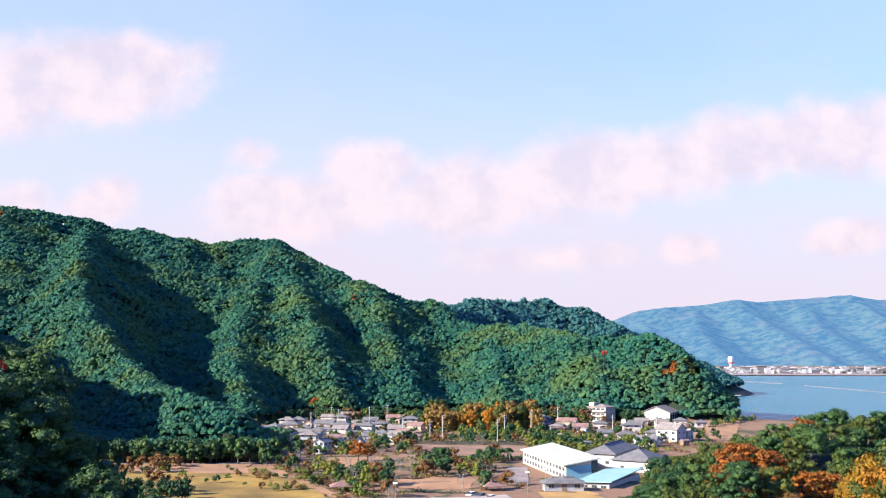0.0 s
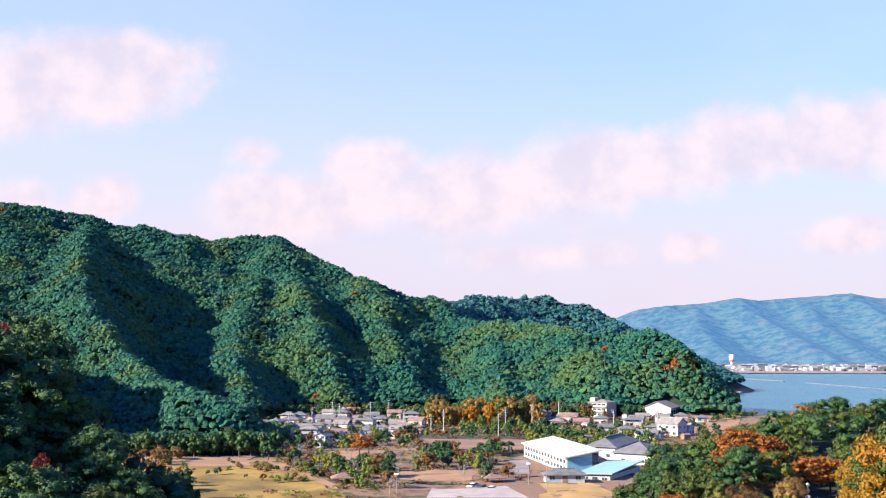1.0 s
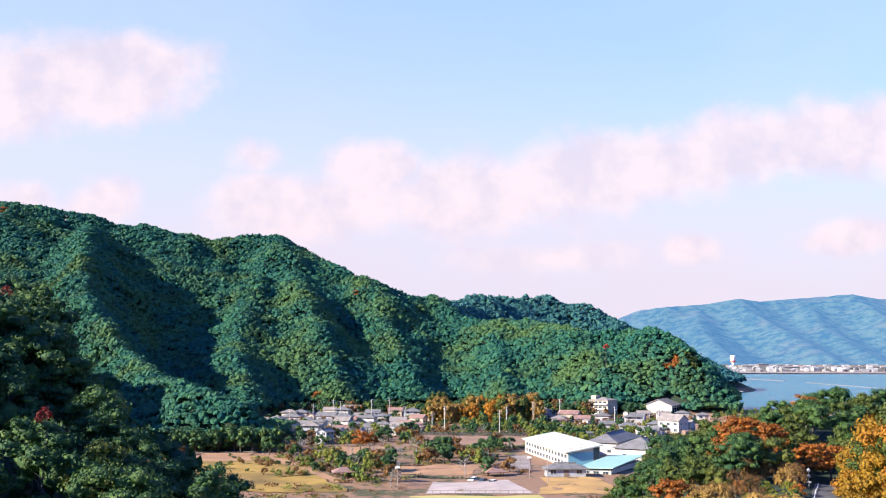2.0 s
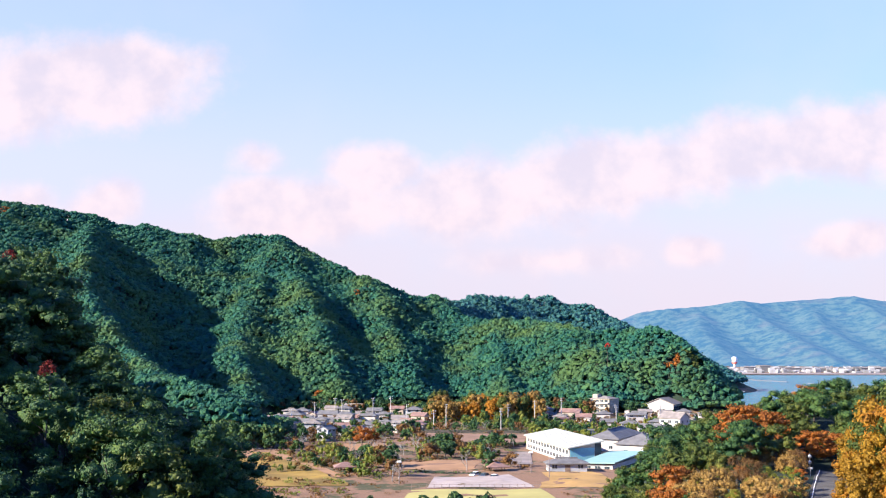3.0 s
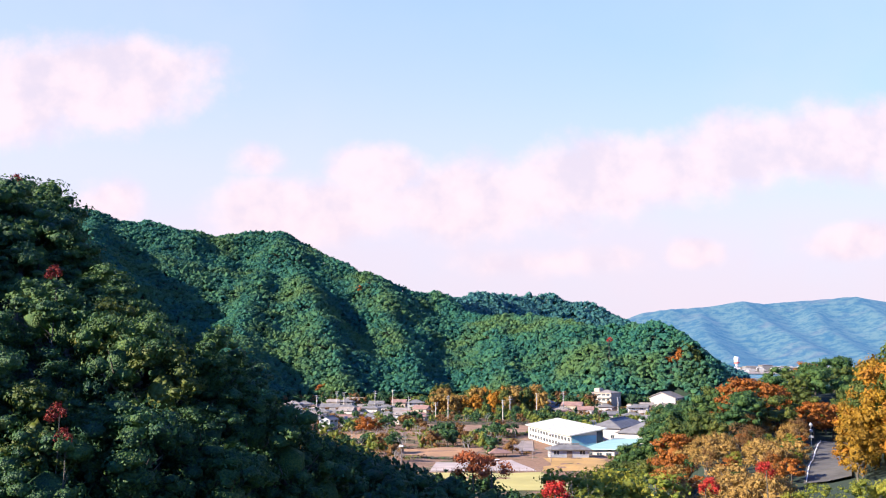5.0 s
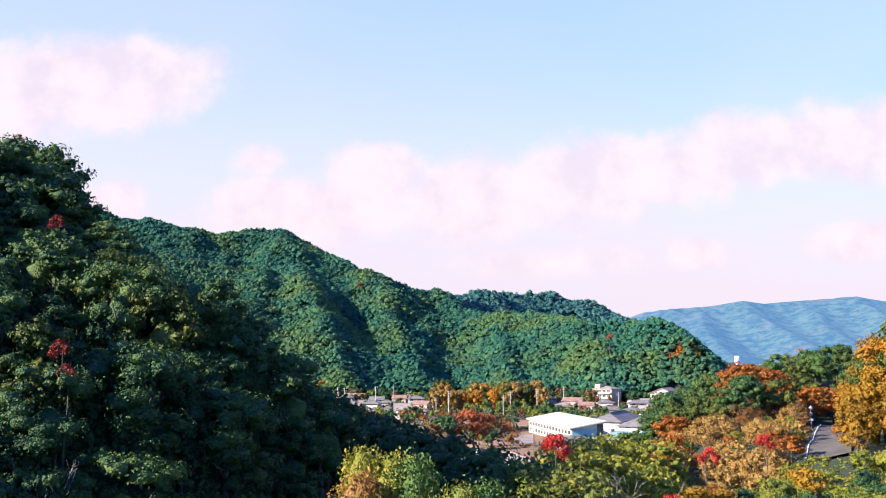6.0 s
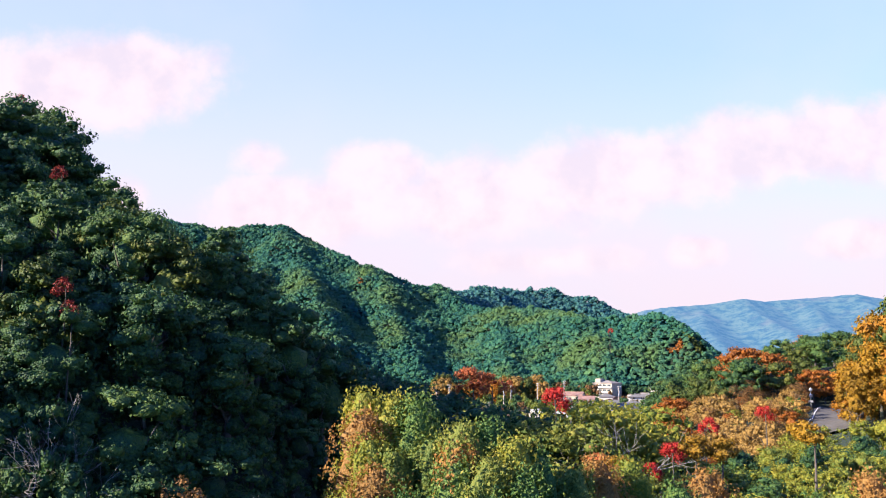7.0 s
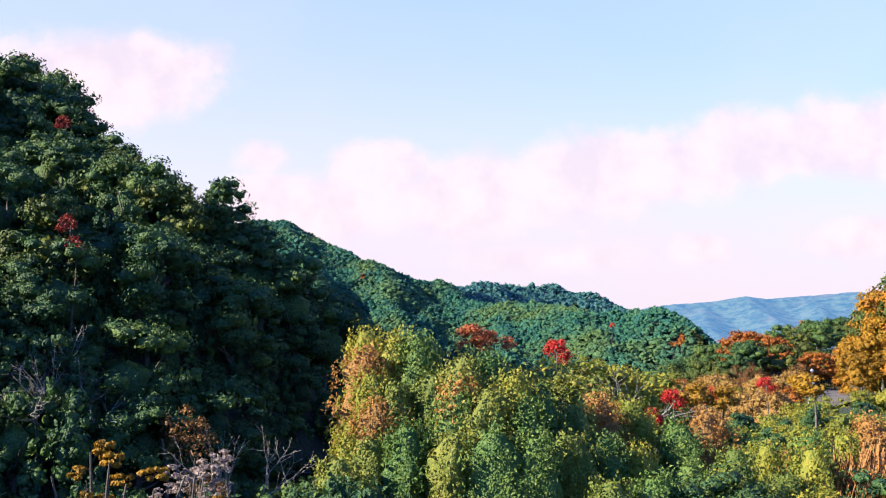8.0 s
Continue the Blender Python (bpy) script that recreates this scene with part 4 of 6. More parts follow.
plant_top(DEAD[1], 6.4, 51.0, 25.4, 5.0, 0.7, 10)
plant_top(DEAD[0], 7.4, 52.4, 25.5, 5.0, 0.7, 80)
plant_top(DEAD[1], 8.4, 52.8, 25.3, 5.0, 0.7, 200)
plant_top(DEAD[0], 8.9, 45.0, 22.8, 5.0, 0.5, 200)

# the knoll beyond the road and the golden trees beside it


KNOLL_FLAMES = ((47.2, 161.7), (44.5, 158), (50.2, 160), (55.0, 152.5), (58.4, 154), (31, 139), (28, 128), (66, 186))


def road_x(y):
    return 37 + (y - 105) * 0.40


for x, y in scatter(rng, 20, 118, 140, 232, 4.8):
    if x > 0.46 * y + 4 or x < 0.16 * y or (abs(x - road_x(y)) < 5.5 and y < 152):
        continue
    if min(math.hypot(x - a, y - b) for a, b in KNOLL_FLAMES) < 4.4:
        continue
    k = rng.random() + 0.22 * math.sin(x * 0.12 + y * 0.08)
    p = FAR_GREEN if k < (0.34 if y < 166 else 0.58) else FAR_OLIVE
    plant(p[rng.integers(len(p))], x, y, rng.uniform(0.75, 1.15) * (0.7 if x < 0.2 * y else 1.0), rng.uniform(0, 360), rng.uniform(0.85, 1.1))
for x, y in scatter(rng, 30, 66, 84, 146, 3.7):
    if x > 0.47 * y + 4 or x < road_x(y) + 5.0 or y < 96:
        continue
    plant(NEAR_GOLD[rng.integers(3)], x, y, rng.uniform(0.8, 1.1), rng.uniform(0, 360), rng.uniform(0.9, 1.1) * (1.0 + 0.35 * min(1, max(0, (x - 42) / 6))))
for x, y in scatter(rng, 16, 56, 84, 152, 3.5):
    if x > road_x(y) - 1.5 or y > 86 + 2.6 * (x - 12):
        continue
    k = rng.random() + 0.3 * math.sin(x * 0.2 + y * 0.13)
    p = STRAW_BUSH if k < 0.36 else MID_OLIVE if k < 0.62 else RUSSET_SHRUB if k < 0.70 else MID_GREEN if k < 0.98 else FAR_ORANGE
    s = {True: 1.5, False: 1.0}[p in (STRAW_BUSH, RUSSET_SHRUB)] * 0.8 * (0.5 if p in (FAR_ORANGE, MID_OLIVE, MID_GREEN) else 1)
    plant(p[rng.integers(len(p))], x, y, s * rng.uniform(0.85, 1.15), rng.uniform(0, 360), rng.uniform(0.85, 1.1))
for (x, y), top in zip(KNOLL_FLAMES, (29.2, 27.6, 28.6, 25.6, 25.4, 22.0, 20.5, 31.5)):
    plant_top(FAR_ORANGE[int(x) % 2], x, y, top, 6.3, 0.95)
for x, y, top in ((45.5, 103, 32.5), (47.5, 104, 34.6), (44.6, 106, 31.0), (46.8, 108, 32.8), (43.6, 101, 29.4), (42.2, 104, 27.4), (49, 106, 35.5), (46, 99, 32.0), (44, 97, 29.0)):
    plant_top(NEAR_GOLD[int(x * 2) % 3], x, y, top, 6.9, 0.9)
# the edge of the woods behind the lawn
for x, y in scatter(rng, -186, -66, 383, 393, 4.6):
    if x > -0.47 * y:
        plant(VALLEY[rng.integers(3)], x, y, rng.uniform(0.9, 1.5), rng.uniform(0, 360), rng.uniform(0.9, 1.15))
# the shaded valley side
for k, t in enumerate(VALLEY):
    plant(t, -20 + 9 * k, 92 + 6 * k, 0.8, 60 * k)
spots = scatter(rng, -150, 18, 60, 290, 6.5)
spots = spots[(np.abs(spots[:, 0] - 4) < 0.50 * spots[:, 1]) & (0.46 * (spots[:, 0] + 16) + 0.88 * (spots[:, 1] - 54.6) > 6) & ((spots[:, 1] < 216) | (spots[:, 0] < -70)) & (ground_height(spots[:, 0], spots[:, 1]) > 2.6)]
sown_trees("valley_side_woods", "dark evergreen woods on the shaded valley side", VALLEY, spots, rng.uniform(0.6, 0.9, len(spots)))

# ------------------------------------------------------------------ the village
WHITE_WALL = surface("white_render", (0.43, 0.40, 0.37), 0.85, 0.6, 0.12, 0.1)
CREAM_WALL = surface("cream_render", (0.40, 0.34, 0.265), 0.85, 0.6, 0.15, 0.1)
GREY_WALL = surface("grey_cladding", (0.36, 0.37, 0.39), 0.8, 0.6, 0.15, 0.1)
WOOD_WALL = surface("brown_boarding", (0.20, 0.14, 0.10), 0.85, 0.6, 0.25, 0.2)
TEAL_WALL = surface("teal_cladding", (0.16, 0.38, 0.45), 0.6, 0.5, 0.15, 0.1)
GREY_TILE = surface("grey_roof_tiles", (0.150, 0.145, 0.145), 0.75, 0.5, 0.25, 0.4, 6)
PALE_TILE = surface("weathered_pale_roof_tiles", (0.25, 0.215, 0.19), 0.6, 0.5, 0.25, 0.4, 6)
BROWN_TILE = surface("reddish_brown_roof_tiles", (0.26, 0.155, 0.125), 0.6, 0.5, 0.25, 0.4, 6)
MINT_ROOF = surface("pale_mint_sheet_roof", (0.47, 0.47, 0.42), 0.5, 0.2, 0.08, 0.1)
AQUA_ROOF = surface("aqua_sheet_roof", (0.27, 0.45, 0.41), 0.5, 0.2, 0.10, 0.1)
GLASS = surface("window_glass", (0.035, 0.05, 0.065), 0.12, 0.5, 0.3, 0)
FRAME = surface("window_frame", (0.38, 0.38, 0.39), 0.5, 1.0, 0.1, 0)
CONCRETE = surface("concrete", (0.45, 0.42, 0.38), 0.9, 0.8, 0.2, 0.2)
STEEL = surface("galvanised_steel", (0.42, 0.43, 0.44), 0.45, 1.0, 0.15, 0.1, metallic=0.6)
ASPHALT = surface("asphalt", (0.085, 0.080, 0.076), 0.9, 0.5, 0.3, 0.3, 20)
PALE_PAVING = surface("pale_paving", (0.25, 0.205, 0.19), 0.9, 0.15, 0.25, 0.2)
DRY_TURF = surface("dry_golden_turf", (0.40, 0.235, 0.075), 0.95, 0.12, 0.2, 0.3)
SAND = surface("bare_sandy_soil", (0.32, 0.175, 0.088), 0.95, 0.12, 0.2, 0.3)
TAN_FIELD = surface("ploughed_soil", (0.25, 0.145, 0.092), 0.95, 0.12, 0.25, 0.4)
PALE_CONCRETE = surface("pale_concrete_paving", (0.38, 0.31, 0.28), 0.9, 0.15, 0.2, 0.2)
YELLOW_COURT = surface("yellow_green_court", (0.40, 0.35, 0.12), 0.95, 0.1, 0.12, 0.2)
LAWN = surface("yellowing_lawn", (0.25, 0.155, 0.026), 0.95, 0.06, 0.5, 0.4, 3)
WHITE_PAINT = surface("white_paint", (0.80, 0.80, 0.78), 0.5, 1.0, 0.08, 0)
RED_PAINT = surface("red_paint", (0.60, 0.12, 0.08), 0.5, 1.0, 0.1, 0)
ROCK = surface("pale_stone", (0.155, 0.165, 0.18), 0.95, 0.4, 0.25, 0.5)


def box(bm, x0, x1, y0, y1, z0, z1, bevel=0.0):
    m = Matrix.Translation(((x0 + x1) / 2, (y0 + y1) / 2, (z0 + z1) / 2)) @ Matrix.Diagonal((x1 - x0, y1 - y0, z1 - z0, 1))
    g = bmesh.ops.create_cube(bm, size=1, matrix=m)
    if bevel:
        bmesh.ops.bevel(bm, geom=list({e for q in g["verts"] for e in q.link_edges}), offset=bevel, segments=1, affect="EDGES")
    return bm


def solid(bm, verts, faces):
    vs = [bm.verts.new(c) for c in verts]
    for f in faces:
        bm.faces.new([vs[k] for k in f])
    bmesh.ops.recalc_face_normals(bm, faces=bm.faces)
    return bm


def gable_roof(w, d, eave, rise, over=0.5, thick=0.22):
    """A pitched roof of two slabs; the ridge runs along x."""
    bm = bmesh.new()
    a, b = w / 2 + over, d / 2 + over
    lo = eave - rise * over / (d / 2)
    for s in (-1, 1):
        solid(bm, [(-a, s * b, lo), (a, s * b, lo), (a, 0, eave + rise), (-a, 0, eave + rise), (-a, s * b, lo + thick), (a, s * b, lo + thick), (a, 0, eave + rise + thick), (-a, 0, eave + rise + thick)],
              [(0, 1, 2, 3), (4, 5, 6, 7), (0, 1, 5, 4), (1, 2, 6, 5), (2, 3, 7, 6), (3, 0, 4, 7)])
    return bm


def hip_roof(w, d, eave, rise, over=0.8, thick=0.22):
    bm = bmesh.new()
    a, b = w / 2 + over, d / 2 + over
    r = max(w / 2 - d / 2, 0.3)
    lo = eave - 0.15
    solid(bm, [(-a, -b, lo), (a, -b, lo), (a, b, lo), (-a, b, lo), (-a, -b, lo + thick), (a, -b, lo + thick), (a, b, lo + thick), (-a, b, lo + thick), (-r, 0, eave + rise), (r, 0, eave + rise)],
          [(0, 3, 2, 1), (0, 1, 5, 4), (1, 2, 6, 5), (2, 3, 7, 6), (3, 0, 4, 7), (4, 5, 9, 8), (6, 7, 8, 9), (5, 6, 9), (7, 4, 8)])
    return bm


def wall_box(w, d, h, rise=0.0, base=-0.6):
    """Walls with gable ends where the roof rises."""
    bm = bmesh.new()
    a, b = w / 2, d / 2
    v = [(-a, -b, base), (a, -b, base), (a, b, base), (-a, b, base), (-a, -b, h), (a, -b, h), (a, b, h), (-a, b, h)]
    f = [(0, 3, 2, 1), (0, 1, 5, 4), (2, 3, 7, 6)]
    if rise:
        v += [(-a, 0, h + rise), (a, 0, h + rise)]
        f += [(1, 2, 6, 9, 5), (3, 0, 4, 8, 7), (4, 5, 9, 8), (6, 7, 8, 9)]
    else:
        f += [(1, 2, 6, 5), (3, 0, 4, 7), (4, 5, 6, 7)]
    return solid(bm, v, f)


def window(parent, x, y, z, w, h, side):
    """A window on a wall; side: front, back, left or right. Frame, pane and sill."""
    m = {"front": pose(x, y, z), "back": pose(x, y, z, 0, 0, 180), "left": pose(x, y, z, 0, 0, -90), "right": pose(x, y, z, 0, 0, 90)}[side]
    bm = bmesh.new()
    t = 0.08
    for x0, x1, z0, z1 in ((-w / 2, w / 2, h - t, h), (-w / 2, w / 2, 0, t), (-w / 2, -w / 2 + t, t, h - t), (w / 2 - t, w / 2, t, h - t), (-t / 2, t / 2, t, h - t)):
        box(bm, x0, x1, -0.09, 0.02, z0, z1)
    fr = part("window", bm, FRAME, parent)
    fr.matrix_basis = m
    bm = bmesh.new()
    box(bm, -w / 2 + t, w / 2 - t, -0.03, 0.01, t, h - t)
    part("pane", bm, GLASS, fr)
    return fr


def house(x, y, turn, w, d, h, roof="hip", tile=None, wall=None, rise=None, storeys=None, label=""):
    """A village house: walls, roof with its ridge, windows and a door."""
    tile, wall = tile or GREY_TILE, wall or WHITE_WALL
    if not label:
        w, d, h = w * 0.78, d * 0.78, h * 0.9
    rise = rise or d * 0.24
    storeys = storeys or (2 if h > 4.4 else 1)
    kind = {GREY_TILE: "grey tiled", PALE_TILE: "weathered pale tiled", BROWN_TILE: "reddish brown tiled", MINT_ROOF: "pale mint sheet", AQUA_ROOF: "aqua sheet"}[tile]
    paint = {WHITE_WALL: "white", CREAM_WALL: "cream", GREY_WALL: "grey", WOOD_WALL: "brown boarded"}[wall]
    t = thing("house", label or f"{paint} {'two' if storeys == 2 else 'one'}-storey village house with a {kind} roof", "house",
              pose(x, y, float(ground_height(x, y)), 0, 0, turn - 14 if abs(turn) < 30 else turn), "village houses")
    part("wall", wall_box(w, d, h, rise if roof == "gable" else 0), wall, t)
    r = part("roof", gable_roof(w, d, h, rise) if roof == "gable" else hip_roof(w, d, h, rise), tile, t)
    bm = bmesh.new()
    half = w / 2 + 0.45 if roof == "gable" else max(w / 2 - d / 2, 0.3) + 0.1
    box(bm, -half, half, -0.2, 0.2, h + rise + 0.05, h + rise + 0.38, 0.06)
    part("ridge", bm, tile, r)
    for s in range(storeys):
        z = 0.9 + s * 2.8
        n = max(2, int(w / 3))
        for k in range(n):
            q = -w / 2 + (k + 0.5) * w / n
            if s == 0 and k == n // 2:
                bm = bmesh.new()
                box(bm, q - 0.8, q + 0.8, -d / 2 - 0.06, -d / 2 + 0.02, 0, 2.0)
                part("door", bm, WOOD_WALL, t)
            else:
                window(t, q, -d / 2, z, min(1.7, w / n * 0.6), 1.25, "front")
        for q in (-d / 4, d / 4):
            window(t, -w / 2, q, z, 1.4, 1.2, "left")
            window(t, w / 2, q, z, 1.4, 1.2, "right")
    return t


house(-77, 492, 6, 13, 7, 3.2, "hip", PALE_TILE, CREAM_WALL)
house(-84, 503, 4, 9, 6, 3.4, "gable", PALE_TILE)
house(-66, 470, -8, 10, 7, 3.2, "hip", PALE_TILE, CREAM_WALL)
house(-72, 604, 12, 10, 7, 5.8, "hip", GREY_TILE)
house(-64, 548, 5, 13, 8, 3.6, "gable", GREY_TILE, GREY_WALL)
house(-52, 519, 3, 11, 7, 5.6, "hip", GREY_TILE)
house(-60, 508, 2, 9, 6, 3.2, "gable", GREY_TILE)
house(-50, 421, 65, 8, 6.5, 5.4, "gable", GREY_TILE, GREY_WALL)
house(-46, 449, 82, 7, 4.6, 2.8, "gable", PALE_TILE, WHITE_WALL, 1.6, 1)
house(-41.6, 449, 82, 7, 4.6, 2.8, "gable", PALE_TILE, WHITE_WALL, 1.6, 1)
house(-37, 449, 82, 7, 4.6, 2.8, "gable", PALE_TILE, WHITE_WALL, 1.6, 1)
house(-54, 588, -6, 14, 7, 5.2, "gable", PALE_TILE, CREAM_WALL)
house(-34, 478, 12, 10, 6, 3.2, "gable", GREY_TILE)
house(-26, 469, 24, 10, 6.5, 3.4, "gable", PALE_TILE)
house(-15, 475, 2, 12, 7, 3.6, "hip", BROWN_TILE, CREAM_WALL)
house(-18, 556, 8, 11, 8, 5.6, "hip", GREY_TILE, GREY_WALL)
house(-14, 530, -10, 10, 7, 4.0, "gable", BROWN_TILE, CREAM_WALL)
house(-82, 543, 0, 13, 7, 3.4, "hip", GREY_TILE)
house(-40, 524, -4, 11, 7, 4.6, "hip", GREY_TILE)
house(-39, 548, 8, 10, 7, 5.4, "gable", GREY_TILE)
house(-72, 523, 10, 9, 7, 3.3, "hip", GREY_TILE)
house(-92, 520, 0, 9, 6, 3.3, "hip", PALE_TILE, CREAM_WALL)
house(-62, 488, 0, 8, 6, 3.0, "gable", GREY_TILE)
house(-58, 572, 4, 10, 7, 5.2, "hip", GREY_TILE)
house(-44, 497, 30, 8, 6, 3.2, "hip", GREY_TILE)
house(57, 579, 4, 11, 8, 4.0, "hip", GREY_TILE)
house(68, 552, -10, 14, 8, 4.4, "gable", BROWN_TILE, CREAM_WALL)
house(72, 530, 6, 10, 7, 3.4, "gable", BROWN_TILE)
house(60, 535, 0, 8, 6, 3.2, "hip", PALE_TILE)
house(88, 484, 8, 11, 7, 3.4, "hip", GREY_TILE, GREY_WALL)
house(92, 456, -12, 12, 7, 3.4, "gable", GREY_TILE, GREY_WALL)
house(97, 520, 10, 11, 7, 5.2, "hip", GREY_TILE)
house(104, 545, -8, 10, 7, 3.6, "gable", GREY_TILE, GREY_WALL)
house(120, 555, 12, 9, 7, 3.6, "gable", PALE_TILE)
house(134, 570, 0, 9, 6, 3.4, "hip", GREY_TILE)
house(46, 560, 0, 8, 6, 3.2, "gable", PALE_TILE, CREAM_WALL)
house(108, 479, -28, 11, 9, 6.0, "gable", PALE_TILE, WHITE_WALL, 2.4, 2, "large white two-storey house with a pale gabled roof")
house(116, 484, -28, 7, 7, 4.6, "gable", PALE_TILE, WHITE_WALL)


def long_school():
    """The long white hall with a single slope of mint roof and a teal end."""
    t = thing("school_hall", "long white hall with a pale mint roof and teal end wall", "building", pose(40.1, 331.5, 1.6, 0, 0, 10.4))
    bm = bmesh.new()
    w, d = 11.0, 54.0
    solid(bm, [(0, 0, -0.5), (w, 0, -0.5), (w, d, -0.5), (0, d, -0.5), (0, 0, 4.9), (w, 0, 6.9), (w, d, 6.9), (0, d, 4.9)],
          [(0, 3, 2, 1), (0, 1, 5, 4), (1, 2, 6, 5), (2, 3, 7, 6), (3, 0, 4, 7), (4, 5, 6, 7)])
    part("wall", bm, WHITE_WALL, t)
    bm = bmesh.new()
    solid(bm, [(-0.9, -1.2, 4.85), (w + 0.9, -1.2, 7.15), (w + 0.9, d + 0.8, 7.15), (-0.9, d + 0.8, 4.85), (-0.9, -1.2, 5.2), (w + 0.9, -1.2, 7.5), (w + 0.9, d + 0.8, 7.5), (-0.9, d + 0.8, 5.2)],
          [(0, 3, 2, 1), (0, 1, 5, 4), (1, 2, 6, 5), (2, 3, 7, 6), (3, 0, 4, 7), (4, 5, 6, 7)])
    roof = part("roof", bm, MINT_ROOF, t)
    for k in range(1, 18):
        bm = bmesh.new()
        y = -1.2 + k * 3.1
        solid(bm, [(-0.9, y, 5.2), (w + 0.9, y, 7.5), (w + 0.9, y + 0.1, 7.5), (-0.9, y + 0.1, 5.2), (-0.9, y, 5.3), (w + 0.9, y, 7.6), (w + 0.9, y + 0.1, 7.6), (-0.9, y + 0.1, 5.3)],
              [(0, 3, 2, 1), (0, 1, 5, 4), (1, 2, 6, 5), (2, 3, 7, 6), (3, 0, 4, 7), (4, 5, 6, 7)])
        part("seam", bm, MINT_ROOF, roof)
    bm = bmesh.new()
    box(bm, 0.3, w - 2.4, -0.12, 0.02, 0.2, 5.0)
    part("end_panel", bm, TEAL_WALL, t, "teal clad end wall")
    bm = bmesh.new()
    box(bm, w - 2.2, w - 0.1, -0.10, 0.02, 0.2, 6.4)
    part("end_window", bm, GLASS, t, "dark glazed corner")
    for s in range(2):
        for k in range(14):
            window(t, 0, 2.4 + k * 3.7, 0.7 + s * 2.2, 2.3, 1.3, "left")


long_school()


def aqua_hall():
    t = thing("annex_hall", "low white hall with a wide aqua sheet metal roof", "building", pose(41.8, 311, 1.6, 0, 0, -28))
    part("wall", wall_box(9.5, 30, 2.4), WHITE_WALL, t).matrix_basis = pose(5.2, 13.5, 0)
    bm = bmesh.new()
    solid(bm, [(-0.8, -2.6, 2.45), (11, -2.6, 2.95), (11, 29.5, 3.9), (-0.8, 29.5, 3.4), (-0.8, -2.6, 2.75), (11, -2.6, 3.25), (11, 29.5, 4.2), (-0.8, 29.5, 3.7)],
          [(0, 3, 2, 1), (0, 1, 5, 4), (1, 2, 6, 5), (2, 3, 7, 6), (3, 0, 4, 7), (4, 5, 6, 7)])
    part("roof", bm, AQUA_ROOF, t)
    for k in range(3):
        window(t, 2.2 + k * 3, -1.5, 0.9, 1.8, 1.0, "front")
    for k in range(6):
        window(t, 0.45, 3 + k * 4, 0.9, 2.0, 1.0, "left")


aqua_hall()
house(65, 389, 64, 32, 11, 4.6, "hip", GREY_TILE, WHITE_WALL, 2.8, 1, "long white hall with a grey tiled hipped roof")
house(70.5, 363, 58, 16, 14, 4.0, "hip", GREY_TILE, WHITE_WALL, 3.6, 1, "white hall with a broad grey hipped roof")
house(35.6, 301.5, 16, 11.5, 5, 2.4, "hip", GREY_TILE, GREY_WALL, 1.3, 1, "low grey changing hut with a dark hipped roof")
# more roofs of the village, close together
for x, y, turn, w, d, h, roof, tile, wall in (
        (-88, 486, 8, 9, 6, 2.8, "hip", PALE_TILE, CREAM_WALL), (-70, 504, -4, 10, 6, 2.8, "gable", GREY_TILE, GREY_WALL),
        (-80, 560, 6, 10, 7, 4.6, "hip", GREY_TILE, WHITE_WALL), (-66, 580, 2, 9, 6, 4.6, "gable", PALE_TILE, WHITE_WALL),
        (-47, 536, 12, 9, 6, 3.0, "gable", PALE_TILE, WHITE_WALL), (-30, 498, -12, 9, 6, 3.0, "hip", GREY_TILE, WHITE_WALL),
        (-24, 488, 20, 8, 6, 2.8, "gable", GREY_TILE, GREY_WALL), (-33, 536, 0, 9, 6, 4.4, "hip", GREY_TILE, WHITE_WALL),
        (-28, 575, 6, 10, 7, 4.6, "gable", BROWN_TILE, CREAM_WALL), (-52, 478, -15, 8, 6, 2.8, "hip", GREY_TILE, WHITE_WALL)):
    house(x, y, turn, w, d, h, roof, tile, wall)
for x, y, turn, w, d, h, roof, tile, wall in (
        (80, 500, 14, 9, 6, 3.0, "gable", GREY_TILE, WHITE_WALL), (104, 500, -6, 9, 6, 3.0, "hip", GREY_TILE, GREY_WALL),
        (84, 540, 0, 9, 7, 4.4, "hip", GREY_TILE, WHITE_WALL), (112, 570, 10, 9, 6, 3.2, "gable", PALE_TILE, WHITE_WALL),
        (52, 548, -8, 8, 6, 3.0, "gable", BROWN_TILE, CREAM_WALL), (126, 530, 20, 10, 7, 3.2, "gable", PALE_TILE, CREAM_WALL),
        (143, 560, 10, 8, 6, 3.0, "hip", GREY_TILE, WHITE_WALL), (98, 470, -20, 9, 6, 2.8, "hip", GREY_TILE, GREY_WALL)):
    house(x, y, turn, w, d, h, roof, tile, wall)

rng = np.random.default_rng(19)
for k in range(22):
    x, y = -88 + (k % 6) * 13.5 + rng.uniform(-4, 4), 466 + (k // 6) * 31 + rng.uniform(-7, 7)
    house(x, y, rng.uniform(-25, 25) + 90 * (k % 3 == 1), rng.uniform(8, 11), rng.uniform(6, 8), rng.choice([2.8, 3.2, 4.9]), ("hip", "gable")[k % 2], (GREY_TILE, PALE_TILE, PALE_TILE, BROWN_TILE)[k % 4], (WHITE_WALL, CREAM_WALL, GREY_WALL)[k % 3])


